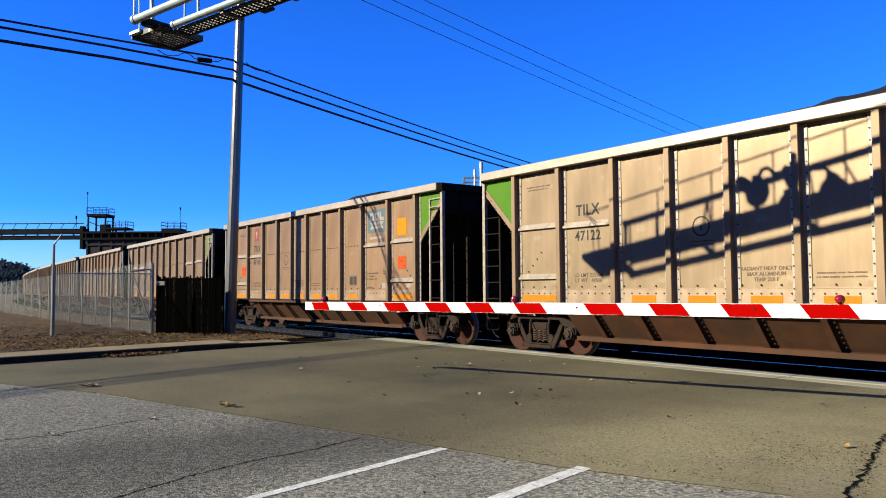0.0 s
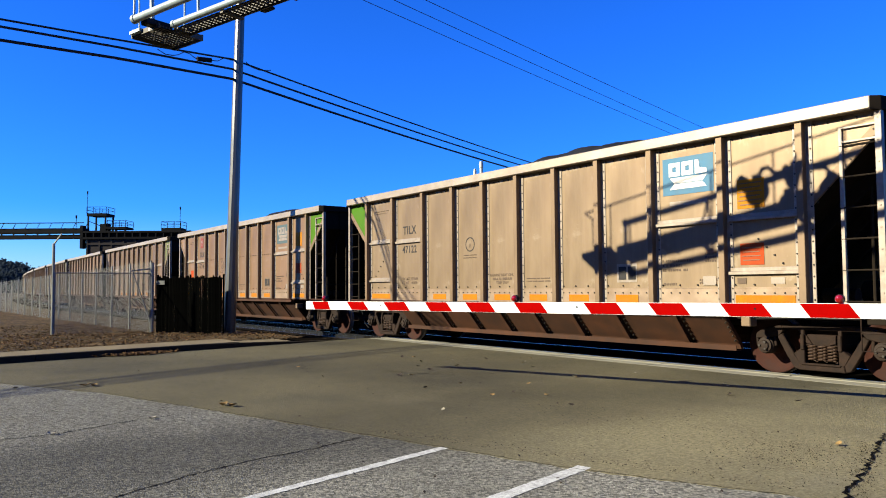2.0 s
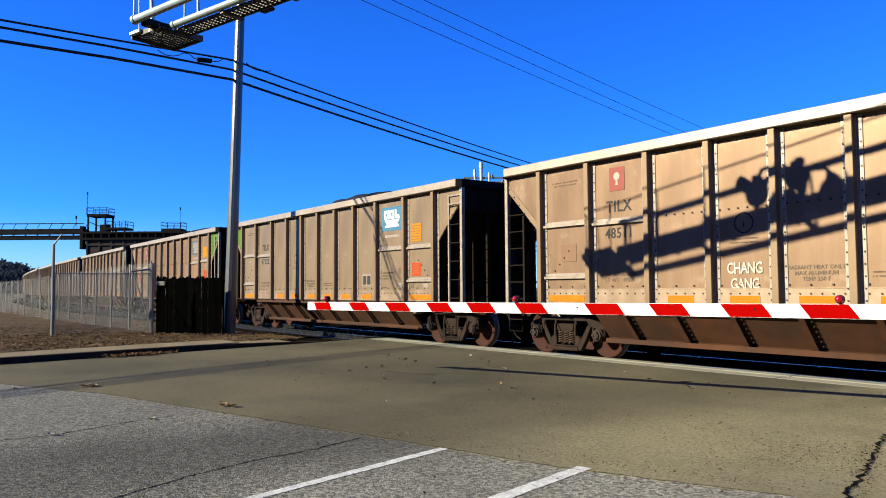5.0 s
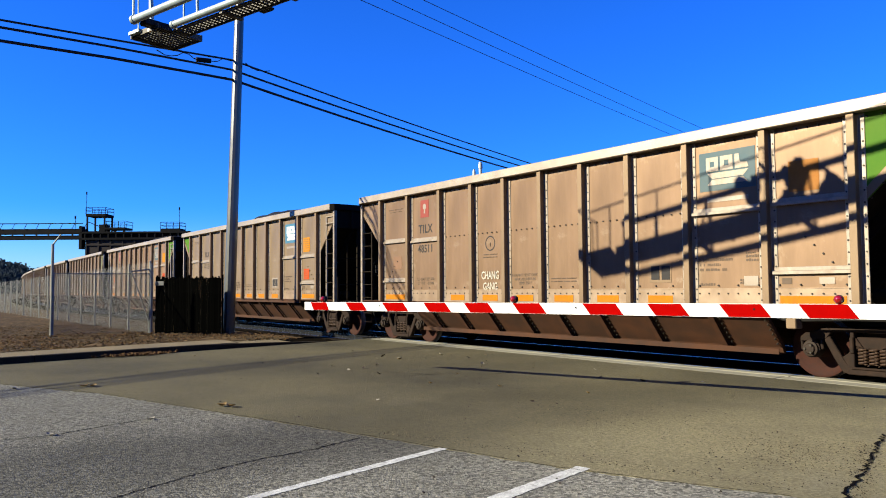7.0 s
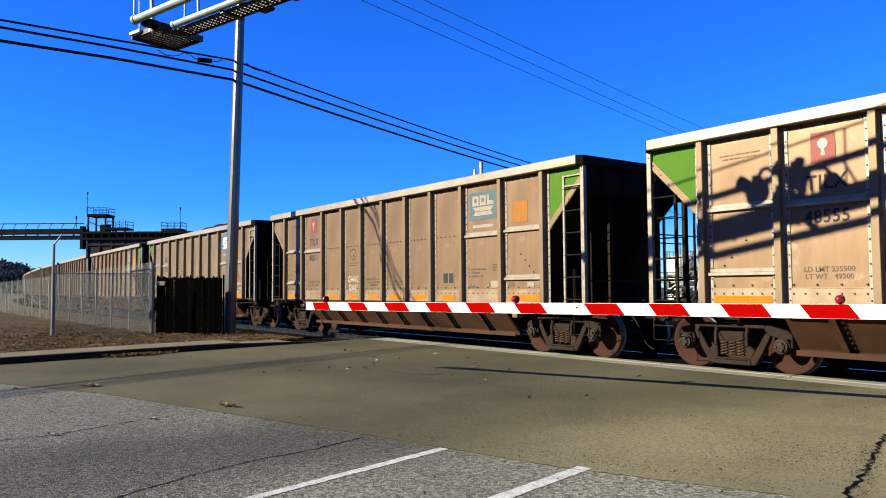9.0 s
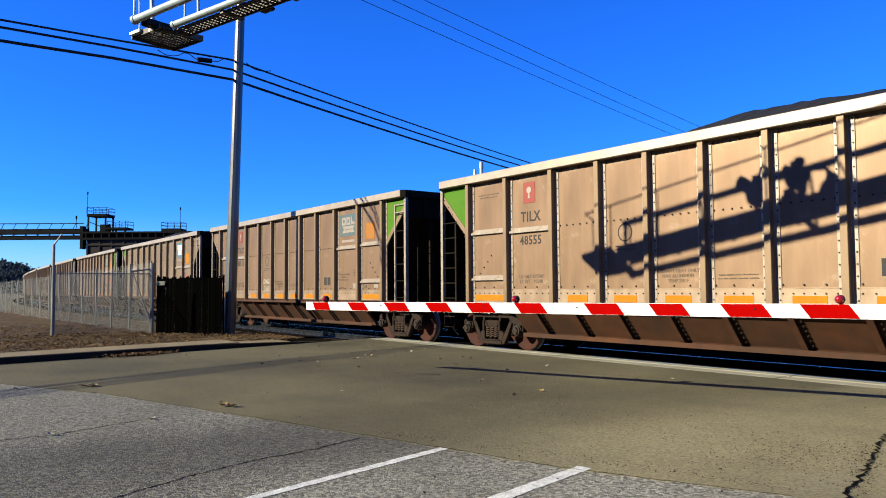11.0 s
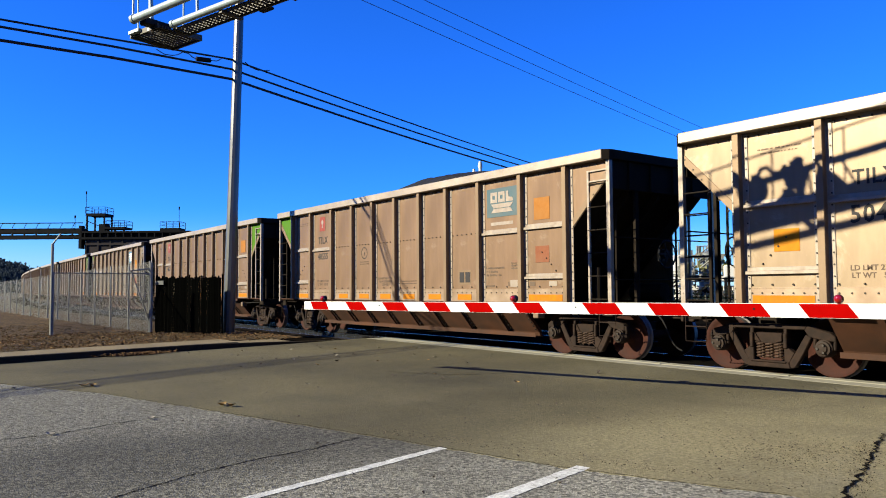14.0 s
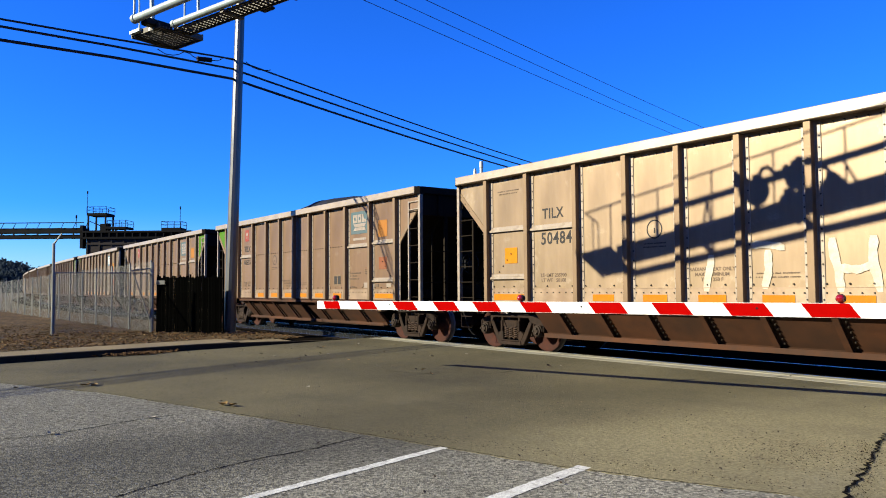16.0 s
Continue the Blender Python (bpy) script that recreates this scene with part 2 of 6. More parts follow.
M = dict(
    panel=mat("dusty_tan_aluminium", TAN, 0.43, 0.45, 0.17, 2.0, (0.143, 0.088, 0.054), 0.7, 0.75, 0.03, 40, (1, 1, 0.22), 0.07, hard=0.15, spec=0.12, worn=((0.38, 0.315, 0.245), 0.55, 0.9)),
    panelbrown=mat("brown_dusted_aluminium", (0.162, 0.104, 0.064), 0.45, 0.45, 0.17, 2.0, (0.118, 0.070, 0.042), 0.7, 0.75, 0.03, 40, (1, 1, 0.22), 0.07, hard=0.15, spec=0.12, worn=((0.33, 0.27, 0.205), 0.5, 0.9)),
    panelrust=mat("rust_dusted_aluminium", (0.190, 0.118, 0.069), 0.45, 0.45, 0.2, 2.0, (0.125, 0.066, 0.036), 0.7, 0.75, 0.03, 40, (1, 1, 0.22), 0.12, hard=0.15, spec=0.12, worn=((0.33, 0.255, 0.18), 0.5, 0.9)),
    panelpale=mat("pale_clean_aluminium", (0.220, 0.162, 0.104), 0.43, 0.45, 0.15, 2.0, (0.165, 0.106, 0.066), 0.65, 0.75, 0.03, 40, (1, 1, 0.22), 0.07, hard=0.15, spec=0.12, worn=((0.40, 0.335, 0.26), 0.55, 0.9)),
    post=mat("dusty_tan_post", (0.160, 0.110, 0.068), 0.5, 0.4, 0.14, 4, (0.118, 0.081, 0.054), 0.5, 1.4, 0.08, 60, (1, 1, 0.3), spec=0.1),
    band=mat("pale_riveted_band", (0.245, 0.180, 0.125), 0.45, 0.45, 0.16, 3, (0.150, 0.096, 0.060), 0.6, 1.4, 0.05, 50, spec=0.12),
    chord=mat("pale_top_chord", (0.290, 0.240, 0.190), 0.45, 0.45, 0.1, 3, (0.170, 0.128, 0.088), 0.4, 1.1, 0.06, 60, spec=0.15),
    rivet=mat("dark_rivet", (0.0187, 0.0127, 0.0076), 0.6, 0, 0.2, 30, bump=0),
    strip=mat("worn_bright_strip", (0.2383, 0.1977, 0.1590), 0.45, 0.3, 0.15, 8, (0.1369, 0.0963, 0.0608), 0.5, 5, 0.05, 80),
    green=mat("green_paint", (0.040, 0.112, 0.0055), 0.6, 0, 0.12, 3, (0.070, 0.085, 0.020), 0.3, 1.5, 0.05, 60, spec=0.08),
    greenmix=mat("faded_green_paint", (0.0639, 0.0882, 0.0254), 0.6, 0, 0.15, 3, (0.1050, 0.0847, 0.0406), 0.6, 1.5, 0.05, 60),
    # one near-black brown for end, slope and underframe steel
    end=mat("dark_end_steel", (0.0152, 0.0112, 0.0076), 0.85, 0, 0.25, 4, (0.0112, 0.0087, 0.0066), 0.6, 1.2, 0.1, 60, spec=0.04),
    skirt=mat("rusty_hopper_skirt", (0.0449, 0.0159, 0.0056), 0.8, 0, 0.3, 3, (0.0168, 0.0091, 0.0051), 0.7, 1.1, 0.12, 50, spec=0.2),
    steel=mat("rusty_cast_steel", (0.0175, 0.0095, 0.0058), 0.75, 0, 0.45, 12, (0.0060, 0.0040, 0.0028), 0.65, 4, 0.25, 60, spec=0.12),
    wheel=mat("rusty_wheel", (0.0290, 0.0085, 0.0050), 0.75, 0, 0.3, 9, (0.0170, 0.0090, 0.0065), 0.5, 3, 0.15, 70, spec=0.1),
    tread=mat("polished_tread", (0.12, 0.105, 0.095), 0.5, 0.5, 0.15, 20, bump=0.05),
    spring=mat("rusty_spring", (0.0308, 0.0146, 0.0066), 0.7, 0, 0.3, 12, bump=0.1),
    cap=mat("worn_bearing_cap", (0.0200, 0.0125, 0.0085), 0.65, 0, 0.3, 20, (0.0120, 0.0080, 0.0058), 0.5, 9, 0.1, 60, spec=0.12),
    hose=mat("dusty_rubber_hose", (0.012, 0.011, 0.010), 0.8, 0, 0.2, 9, bump=0.1, spec=0.08),
    coal=mat("black_coal", (0.0061, 0.0061, 0.0066), 0.75, 0, 0.5, 14, bump=0.9, bscale=14, spec=0.2),
    yellow=mat("yellow_orange_reflector", (0.315, 0.105, 0.0030), 0.6, 0, 0.2, 6, (0.16, 0.080, 0.024), 0.45, 2.2, 0.03, spec=0.06),
    orange=mat("orange_placard", (0.33, 0.125, 0.004), 0.6, 0, 0.2, 6, (0.20, 0.085, 0.018), 0.3, 3, 0.03, spec=0.06),
    ochre=mat("faded_ochre_placard", (0.235, 0.092, 0.018), 0.6, 0, 0.2, 6, (0.150, 0.082, 0.032), 0.5, 3, 0.03, spec=0.06),
    brick=mat("brick_red_placard", (0.150, 0.052, 0.026), 0.6, 0, 0.15, 6, (0.125, 0.072, 0.042), 0.4, 3, 0.03, spec=0.06),
    redor=mat("red_orange_placard", (0.29, 0.036, 0.0065), 0.6, 0, 0.15, 6, (0.18, 0.055, 0.020), 0.4, 3, 0.03, spec=0.06),
    faded=mat("faded_brown_placard", (0.1237, 0.0624, 0.0304), 0.6, 0, 0.12, 6, bump=0.03),
    blue=mat("blue_logo_paint", (0.018, 0.105, 0.185), 0.5, 0, 0.14, 5, (0.0598, 0.0700, 0.0608), 0.35, 2, 0.03),
    bluefade=mat("faded_blue_logo_paint", (0.0304, 0.0634, 0.0761), 0.6, 0, 0.14, 5, (0.0862, 0.0811, 0.0608), 0.4, 2, 0.03),
    spray=mat("thin_white_spray_paint", (0.335, 0.310, 0.260), 0.6, 0.2, 0.25, 14, (0.24, 0.190, 0.130), 0.6, 5, 0.03, spec=0.1),
    white=mat("white_paint", (0.5967, 0.5661, 0.5049), 0.55, 0, 0.08, 6, (0.4208, 0.3519, 0.2601), 0.3, 3, 0.03),
    ink=mat("black_lettering", (0.0127, 0.0101, 0.0087), 0.7, 0, 0.2, 10, bump=0),
    inkfade=mat("faded_brown_lettering", (0.0747, 0.0481, 0.0299), 0.7, 0, 0.2, 10, bump=0),
    red=mat("red_emblem", (0.1576, 0.0223, 0.0116), 0.55, 0, 0.1, 8, bump=0.02),
    armwhite=mat("white_reflective_sheet", (0.6426, 0.6426, 0.6273), 0.4, 0, 0.05, 5, (0.4590, 0.4437, 0.3978), 0.25, 3, 0.02),
    armred=mat("red_reflective_sheet", (0.225, 0.0012, 0.0010), 0.8, 0, 0.08, 9, bump=0.02, spec=0.0),
    lens=mat("red_lamp_lens", (0.1673, 0.0013, 0.0021), 0.12, 0, 0.05, 9, bump=0, spec=0.6, coat=0.6),
    rubber=mat("black_housing", (0.0055, 0.0055, 0.0060), 0.55, 0, 0.2, 9, bump=0.05, spec=0.12),
    alu=mat("weathered_aluminium", (0.275, 0.325, 0.325), 0.45, 0.3, 0.1, 6, (0.19, 0.215, 0.21), 0.4, 2, 0.04, spec=0.2),
    grate=mat("galvanised_grating", (0.0598, 0.0533, 0.0441), 0.6, 0.4, 0.2, 10, bump=0.05),
    pole=mat("weathered_galvanised_pole", (0.105, 0.105, 0.102), 0.36, 0.6, 0.12, 3, (0.072, 0.071, 0.067), 0.4, 1, 0.0, 40, (1, 1, 0.4), spec=0.12),
    cable=mat("black_cable", (0.0061, 0.0061, 0.0066), 0.6, 0, 0.1, 5, bump=0),
    wire=mat("grey_blue_wire", (0.0187, 0.0258, 0.0340), 0.6, 0, 0.1, 5, bump=0),
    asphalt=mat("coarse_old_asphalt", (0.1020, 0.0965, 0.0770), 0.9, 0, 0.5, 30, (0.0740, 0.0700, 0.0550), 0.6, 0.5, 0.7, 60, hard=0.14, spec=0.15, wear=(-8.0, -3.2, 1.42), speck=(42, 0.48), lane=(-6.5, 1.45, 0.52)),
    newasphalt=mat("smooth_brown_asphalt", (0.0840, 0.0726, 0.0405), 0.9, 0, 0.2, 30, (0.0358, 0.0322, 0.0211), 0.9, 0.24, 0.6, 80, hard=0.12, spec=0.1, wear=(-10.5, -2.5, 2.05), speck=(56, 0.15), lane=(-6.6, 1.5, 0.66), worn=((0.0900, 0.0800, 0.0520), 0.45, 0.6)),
    # asphalt coloured near-black to imitate shade under and beyond the train
    under=mat("asphalt_blackened_for_shade", (0.0045, 0.0040, 0.0034), 0.95, 0, 0.3, 30, bump=0.3, spec=0.0),
    tar=mat("black_tar_crack", (0.0027, 0.0024, 0.0021), 0.8, 0, 0.3, 30, bump=0.4, spec=0.03),
    paint=mat("worn_road_paint", (0.41, 0.405, 0.37), 0.7, 0, 0.2, 25, (0.17, 0.163, 0.143), 0.45, 7, 0.3, 130, speck=(50, 0.2)),
    concrete=mat("pale_concrete", (0.152, 0.122, 0.074), 0.85, 0, 0.18, 12, (0.082, 0.066, 0.042), 0.55, 0.8, 0.25, 90),
    # shade of the road-side face put into the concrete colour, plus random stains
    kerb=mat("shade_darkened_kerb_concrete", (0.0243, 0.0199, 0.0126), 0.9, 0, 0.25, 14, (0.0254, 0.0213, 0.0152), 0.6, 1.2, 0.3, 90),
    strip2=mat("pale_crossing_strip", (0.1876, 0.1729, 0.1283), 0.8, 0, 0.15, 12, (0.0973, 0.0882, 0.0675), 0.5, 1.2, 0.2, 90),
    dirt=mat("brown_dirt", (0.070, 0.045, 0.021), 0.95, 0, 0.6, 7, (0.026, 0.022, 0.013), 0.75, 0.9, 1.0, 14, hard=0.12),
    ground=mat("dry_ground", (0.055, 0.044, 0.028), 0.95, 0, 0.3, 1.0, (0.058, 0.052, 0.027), 0.5, 0.06, 0.5, 8),
    mulch=mat("brown_leaf_litter", (0.074, 0.041, 0.017), 0.9, 0, 0.6, 20, bump=0.3, hard=0.12),
    # stone colour lowered to stand for shade along the track
    ballast=mat("shade_dark_ballast", (0.0056, 0.0044, 0.0033), 0.95, 0, 0.5, 18, bump=1.0, bscale=16, spec=0.0),
    rail=mat("shiny_rail", (0.085, 0.085, 0.088), 0.25, 0.9, 0.1, 8, bump=0.02),
    tie=mat("dark_timber", (0.0208, 0.0152, 0.0107), 0.9, 0, 0.3, 9, bump=0.4),
    mesh=mat("galvanised_wire_mesh", (0.145, 0.142, 0.128), 0.6, 0.2, 0.1, 5, bump=0, spec=0.15),
    fpost=mat("galvanised_fence_post", (0.1726, 0.1731, 0.1551), 0.5, 0.3, 0.12, 6, bump=0.04),
    slat=mat("dark_privacy_slat", (0.0014, 0.0014, 0.0012), 0.9, 0, 0.3, 6, bump=0.05, piece=0.35, spec=0.0),
    sign=mat("grey_sign", (0.0760, 0.0762, 0.0698), 0.5, 0, 0.1, 6, bump=0),
    tower=mat("dark_plant_steel", (0.0024, 0.0022, 0.0024), 0.8, 0, 0.3, 0.6, bump=0, spec=0.1),
    towerwall=mat("brown_plant_cladding", (0.0113, 0.0047, 0.0024), 0.8, 0, 0.25, 0.5, bump=0),
    # hillside and its trees tinted blue-grey to imitate distance haze
    hill=mat("hazy_wooded_hillside", (0.0087, 0.0103, 0.0127), 0.95, 0, 0.35, 0.05, bump=0),
    leafdark=mat("haze_tinted_foliage", (0.024, 0.032, 0.038), 0.9, 0, 0.5, 0.3, bump=0, spec=0.0),
    tank=mat("white_storage_tank", (0.42, 0.405, 0.35), 0.5, 0, 0.07, 0.5, (0.28, 0.255, 0.205), 0.4, 0.25, 0.02),
    tankgrey=mat("grey_storage_tank", (0.1201, 0.1252, 0.1217), 0.5, 0, 0.1, 0.5, bump=0),
    pipe=mat("plant_pipework", (0.1278, 0.1211, 0.0943), 0.6, 0, 0.25, 0.8, bump=0),
    olive=mat("olive_yellow_pipe_paint", (0.110, 0.105, 0.030), 0.6, 0, 0.3, 0.9, bump=0),
    hedge=mat("dark_green_hedge", (0.0112, 0.0168, 0.0096), 0.9, 0, 0.5, 1.2, bump=0),
    dryleaf=mat("dry_tan_leaf", (0.1724, 0.1065, 0.0340), 0.7, 0, 0.25, 30, bump=0.1),
    paleleaf=mat("pale_dry_leaf", (0.2064, 0.1840, 0.1349), 0.7, 0, 0.2, 30, bump=0.1),
    darkleaf=mat("dark_brown_leaf", (0.0187, 0.0116, 0.0066), 0.8, 0, 0.3, 30, bump=0.1),
)



# ---- mesh helpers ----
def box(bm, x0, x1, y0, y1, z0, z1):
    v = [bm.verts.new((x, y, z)) for x in (x0, x1) for y in (y0, y1) for z in (z0, z1)]
    for q in ((0, 1, 3, 2), (4, 6, 7, 5), (0, 4, 5, 1), (2, 3, 7, 6), (0, 2, 6, 4), (1, 5, 7, 3)):
        bm.faces.new([v[i] for i in q])


def prism(bm, poly, y0, y1):
    """Extrudes an outline in x, z along y."""
    a = [bm.verts.new((x, y0, z)) for x, z in poly]
    b = [bm.verts.new((x, y1, z)) for x, z in poly]
    n = len(poly)
    for i in range(n):
        bm.faces.new((a[i], a[(i + 1) % n], b[(i + 1) % n], b[i]))
    bm.faces.new(a[::-1])
    bm.faces.new(b)


def rod(bm, p, q, r, n=8, r2=None):
    p, q = Vector(p), Vector(q)
    r2 = r if r2 is None else r2
    d = (q - p).normalized()
    s = d.cross(Vector((0, 0, 1)) if abs(d.z) < 0.9 else Vector((1, 0, 0))).normalized()
    u = d.cross(s)
    ra, rb = [], []
    for i in range(n):
        a = 2 * math.pi * i / n
        w = s * math.cos(a) + u * math.sin(a)
        ra.append(bm.verts.new(p + w * r))
        rb.append(bm.verts.new(q + w * r2))
    for i in range(n):
        bm.faces.new((ra[i], ra[(i + 1) % n], rb[(i + 1) % n], rb[i]))
    bm.faces.new(ra[::-1])
    bm.faces.new(rb)


def beam(bm, p, q, w, h):
    """A bar of rectangular section between two points: w across, h upright."""
    p, q = Vector(p), Vector(q)
    d = (q - p).normalized()
    s = d.cross(Vector((0, 0, 1)) if abs(d.z) < 0.98 else Vector((1, 0, 0))).normalized()
    u = s.cross(d)
    c = [(-1, -1), (1, -1), (1, 1), (-1, 1)]
    a = [bm.verts.new(p + s * w / 2 * i + u * h / 2 * j) for i, j in c]
    b = [bm.verts.new(q + s * w / 2 * i + u * h / 2 * j) for i, j in c]
    for i in range(4):
        bm.faces.new((a[i], a[(i + 1) % 4], b[(i + 1) % 4], b[i]))
    bm.faces.new(a[::-1])
    bm.faces.new(b)


def sweep(bm, pts, r, n=6):
    """One bent tube along a line of points."""
    pts = [Vector(p) for p in pts]
    prev = None
    for i, p in enumerate(pts):
        d = (pts[min(i + 1, len(pts) - 1)] - pts[max(i - 1, 0)]).normalized()
        a = d.cross(Vector((0, 0, 1)) if abs(d.z) < 0.95 else Vector((1, 0, 0))).normalized()
        b = d.cross(a)
        ring = [bm.verts.new(p + (a * math.cos(6.2832 * k / n) + b * math.sin(6.2832 * k / n)) * r) for k in range(n)]
        if prev:
            for k in range(n):
                bm.faces.new((prev[k], prev[(k + 1) % n], ring[(k + 1) % n], ring[k]))
        else:
            bm.faces.new(ring[::-1])
        prev = ring
    bm.faces.new(prev)


def lathe(bm, profile, n=28, axis="y"):
    """Spins (radius, offset) pairs about an axis; closes the ends."""
    rings = []
    for r, o in profile:
        ring = []
        for i in range(n):
            a = 2 * math.pi * i / n
            x, z = r * math.cos(a), r * math.sin(a)
            ring.append(bm.verts.new((x, o, z) if axis == "y" else (x, z, o)))
        rings.append(ring)
    for p, q in zip(rings, rings[1:]):
        for i in range(n):
            bm.faces.new((p[i], p[(i + 1) % n], q[(i + 1) % n], q[i]))
    bm.faces.new(rings[0][::-1])
    bm.faces.new(rings[-1])


def poly(bm, pts):
    bm.faces.new([bm.verts.new(p) for p in pts])


def to_mesh(name, bm, material, bevel=0.0, smooth=False):
    bmesh.ops.recalc_face_normals(bm, faces=bm.faces[:])
    if bevel:
        bmesh.ops.bevel(bm, geom=[e for e in bm.edges if len(e.link_faces) == 2 and e.calc_face_angle(0) > 0.5], offset=bevel,
                        segments=1, affect="EDGES", clamp_overlap=True)
    me = bpy.data.meshes.new(name)
    bm.to_mesh(me)
    bm.free()
    me.materials.append(M[material])
    if smooth:
        me.shade_smooth()
        me.set_sharp_from_angle(angle=radians(40))
    return me


def part(name, bm, material, parent, label="", bevel=0.0, smooth=False):
    ob = new(name, bm if isinstance(bm, bpy.types.Mesh) else to_mesh(name, bm, material, bevel, smooth))
    ob.parent = parent
    return tagged(ob, label)


def thing(name, label, category, group="", kind="", m=None):
    ob = new(name)
    ob.empty_display_size = 0.2
    if m is not None:
        ob.matrix_basis = m
    return tagged(ob, label, category, group, kind)


def solo(name, bm, material, label, category, group="", kind="", bevel=0.0, smooth=False, m=None):
    ob = new(name, to_mesh(name, bm, material, bevel, smooth))
    if m is not None:
        ob.matrix_basis = m
    return tagged(ob, label, category, group, kind)


def text_mesh(s, size, material, align="CENTER", squeeze=1.0, spacing=1.0):
    """Lettering on a wall that faces -y: a thin mesh in x and z."""
    cu = bpy.data.curves.new("lettering", "FONT")
    cu.body, cu.size, cu.align_x, cu.extrude, cu.resolution_u = s, size, align, 0.0015, 2
    cu.space_character = spacing
    cu.offset = size * 0.018
    ob = new("lettering", cu)
    bpy.context.view_layer.update()
    me = bpy.data.meshes.new_from_object(ob.evaluated_get(bpy.context.evaluated_depsgraph_get()))
    bpy.data.objects.remove(ob)
    me.transform(Matrix.Rotation(radians(90), 4, "X") @ Matrix.Diagonal((squeeze, 1, 1, 1)))
    me.materials.clear()
    me.materials.append(M[material])
    return me


# ---- ground, road, track ----
def sheet(name, pts, z, material, label, category, thick=0.0):
    bm = bmesh.new()
    if thick:
        a = [bm.verts.new((x, y, z)) for x, y in pts]
        b = [bm.verts.new((x, y, z - thick)) for x, y in pts]
        n = len(pts)
        bm.faces.new(a)
        bm.faces.new(b[::-1])
        for i in range(n):
            bm.faces.new((a[i], b[i], b[(i + 1) % n], a[(i + 1) % n]))
    else:
        poly(bm, [(x, y, z) for x, y in pts])
    return solo(name, bm, material, label, category, kind="structure")


def track_y(x):
    """The near side of the cars: straight, then a slow bend away from the road."""
    return 10.86 + (0.000485 * (x + 20) ** 2 if x < -20 else 0.0)


CENTRE = 1.60  # from the near side of a car to the middle of the track


def wobble(pts, step, amount, seed):
    """A line broken up into short uneven pieces."""
    rng = random.Random(seed)
    out = []
    for (x0, y0), (x1, y1) in zip(pts, pts[1:]):
        n = max(1, int(math.hypot(x1 - x0, y1 - y0) / step))
        for i in range(n):
            k = i / n
            out.append((x0 + (x1 - x0) * k + rng.uniform(-1, 1) * amount, y0 + (y1 - y0) * k + rng.uniform(-1, 1) * amount))
    out.append(pts[-1])
    return out


bm = bmesh.new()
bmesh.ops.create_grid(bm, x_segments=40, y_segments=40, size=2500)
bmesh.ops.translate(bm, verts=bm.verts[:], vec=(0, 0, -0.22))
solo("ground", bm, "ground", "dry brown open ground beyond the road", "ground", kind="structure")

JOINT = [(-17.6, -0.4), (-13.31, 1.41), (-11.15, 2.39), (-6.38, 3.72), (-4.21, 4.28), (-2.73, 4.9), (1.5, 6.6), (7.0, 8.8)]
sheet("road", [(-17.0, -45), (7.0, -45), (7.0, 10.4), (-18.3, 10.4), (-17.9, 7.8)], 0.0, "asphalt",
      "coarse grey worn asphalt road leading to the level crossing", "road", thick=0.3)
edge = wobble(JOINT, 0.12, 0.02, 4)
edge = [(max(x, -17.45), y) for x, y in edge]
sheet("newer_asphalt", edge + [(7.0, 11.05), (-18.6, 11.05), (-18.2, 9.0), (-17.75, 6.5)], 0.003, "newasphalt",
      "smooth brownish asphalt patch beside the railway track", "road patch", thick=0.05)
# both sheets carry the shade of the train in their colour
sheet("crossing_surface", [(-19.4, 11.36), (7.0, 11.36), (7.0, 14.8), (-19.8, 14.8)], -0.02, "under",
      "asphalt between the rails of the level crossing, blackened for train shade", "crossing", thick=0.03)
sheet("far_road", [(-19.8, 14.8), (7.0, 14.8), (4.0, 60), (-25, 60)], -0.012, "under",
      "asphalt road going on past the railway track, blackened for train shade", "road", thick=0.03)
bm = bmesh.new()
x = -18.5
while x < 7:
    box(bm, x, x + 2.42, 10.96, 11.31, -0.1, 0.006)
    box(bm, x, x + 2.42, 11.40, 11.655, -0.1, 0.004)
    x += 2.44
solo("crossing_edge", bm, "strip2", "pale concrete edging along the level crossing", "kerb strip", kind="structure", bevel=0.01)


def strip_line(bm, pts, width, z, seed):
    rng = random.Random(seed)
    rows = []
    for i, (x, y) in enumerate(pts):
        a, b = pts[max(0, i - 1)], pts[min(len(pts) - 1, i + 1)]
        d = Vector((b[0] - a[0], b[1] - a[1])).normalized()
        w = width * rng.uniform(0.35, 1.0) / 2
        rows.append((bm.verts.new((x - d.y * w, y + d.x * w, z)), bm.verts.new((x + d.y * w, y - d.x * w, z))))
    for p, q in zip(rows, rows[1:]):
        bm.faces.new((p[0], p[1], q[1], q[0]))


def road_line(name, a, b, w, label, z=0.004):
    d = (Vector(b) - Vector(a)).normalized()
    s = Vector((-d.y, d.x)) * w / 2
    n = max(2, int((Vector(b) - Vector(a)).length / 0.06))
    rng = random.Random(int(w * 1000) + int(a[0] * 10))
    left = [Vector(a) + (Vector(b) - Vector(a)) * i / n + s * (1 + rng.uniform(-.12, .05)) for i in range(n + 1)]
    right = [Vector(a) + (Vector(b) - Vector(a)) * i / n - s * (1 + rng.uniform(-.12, .05)) for i in range(n + 1)]
    bm = bmesh.new()
    la = [bm.verts.new((p.x, p.y, z)) for p in left]
    ra = [bm.verts.new((p.x, p.y, z)) for p in right]
    for i in range(n):
        bm.faces.new((la[i], ra[i], ra[i + 1], la[i + 1]))
    solo(name, bm, "paint", label, "road marking", kind="structure")


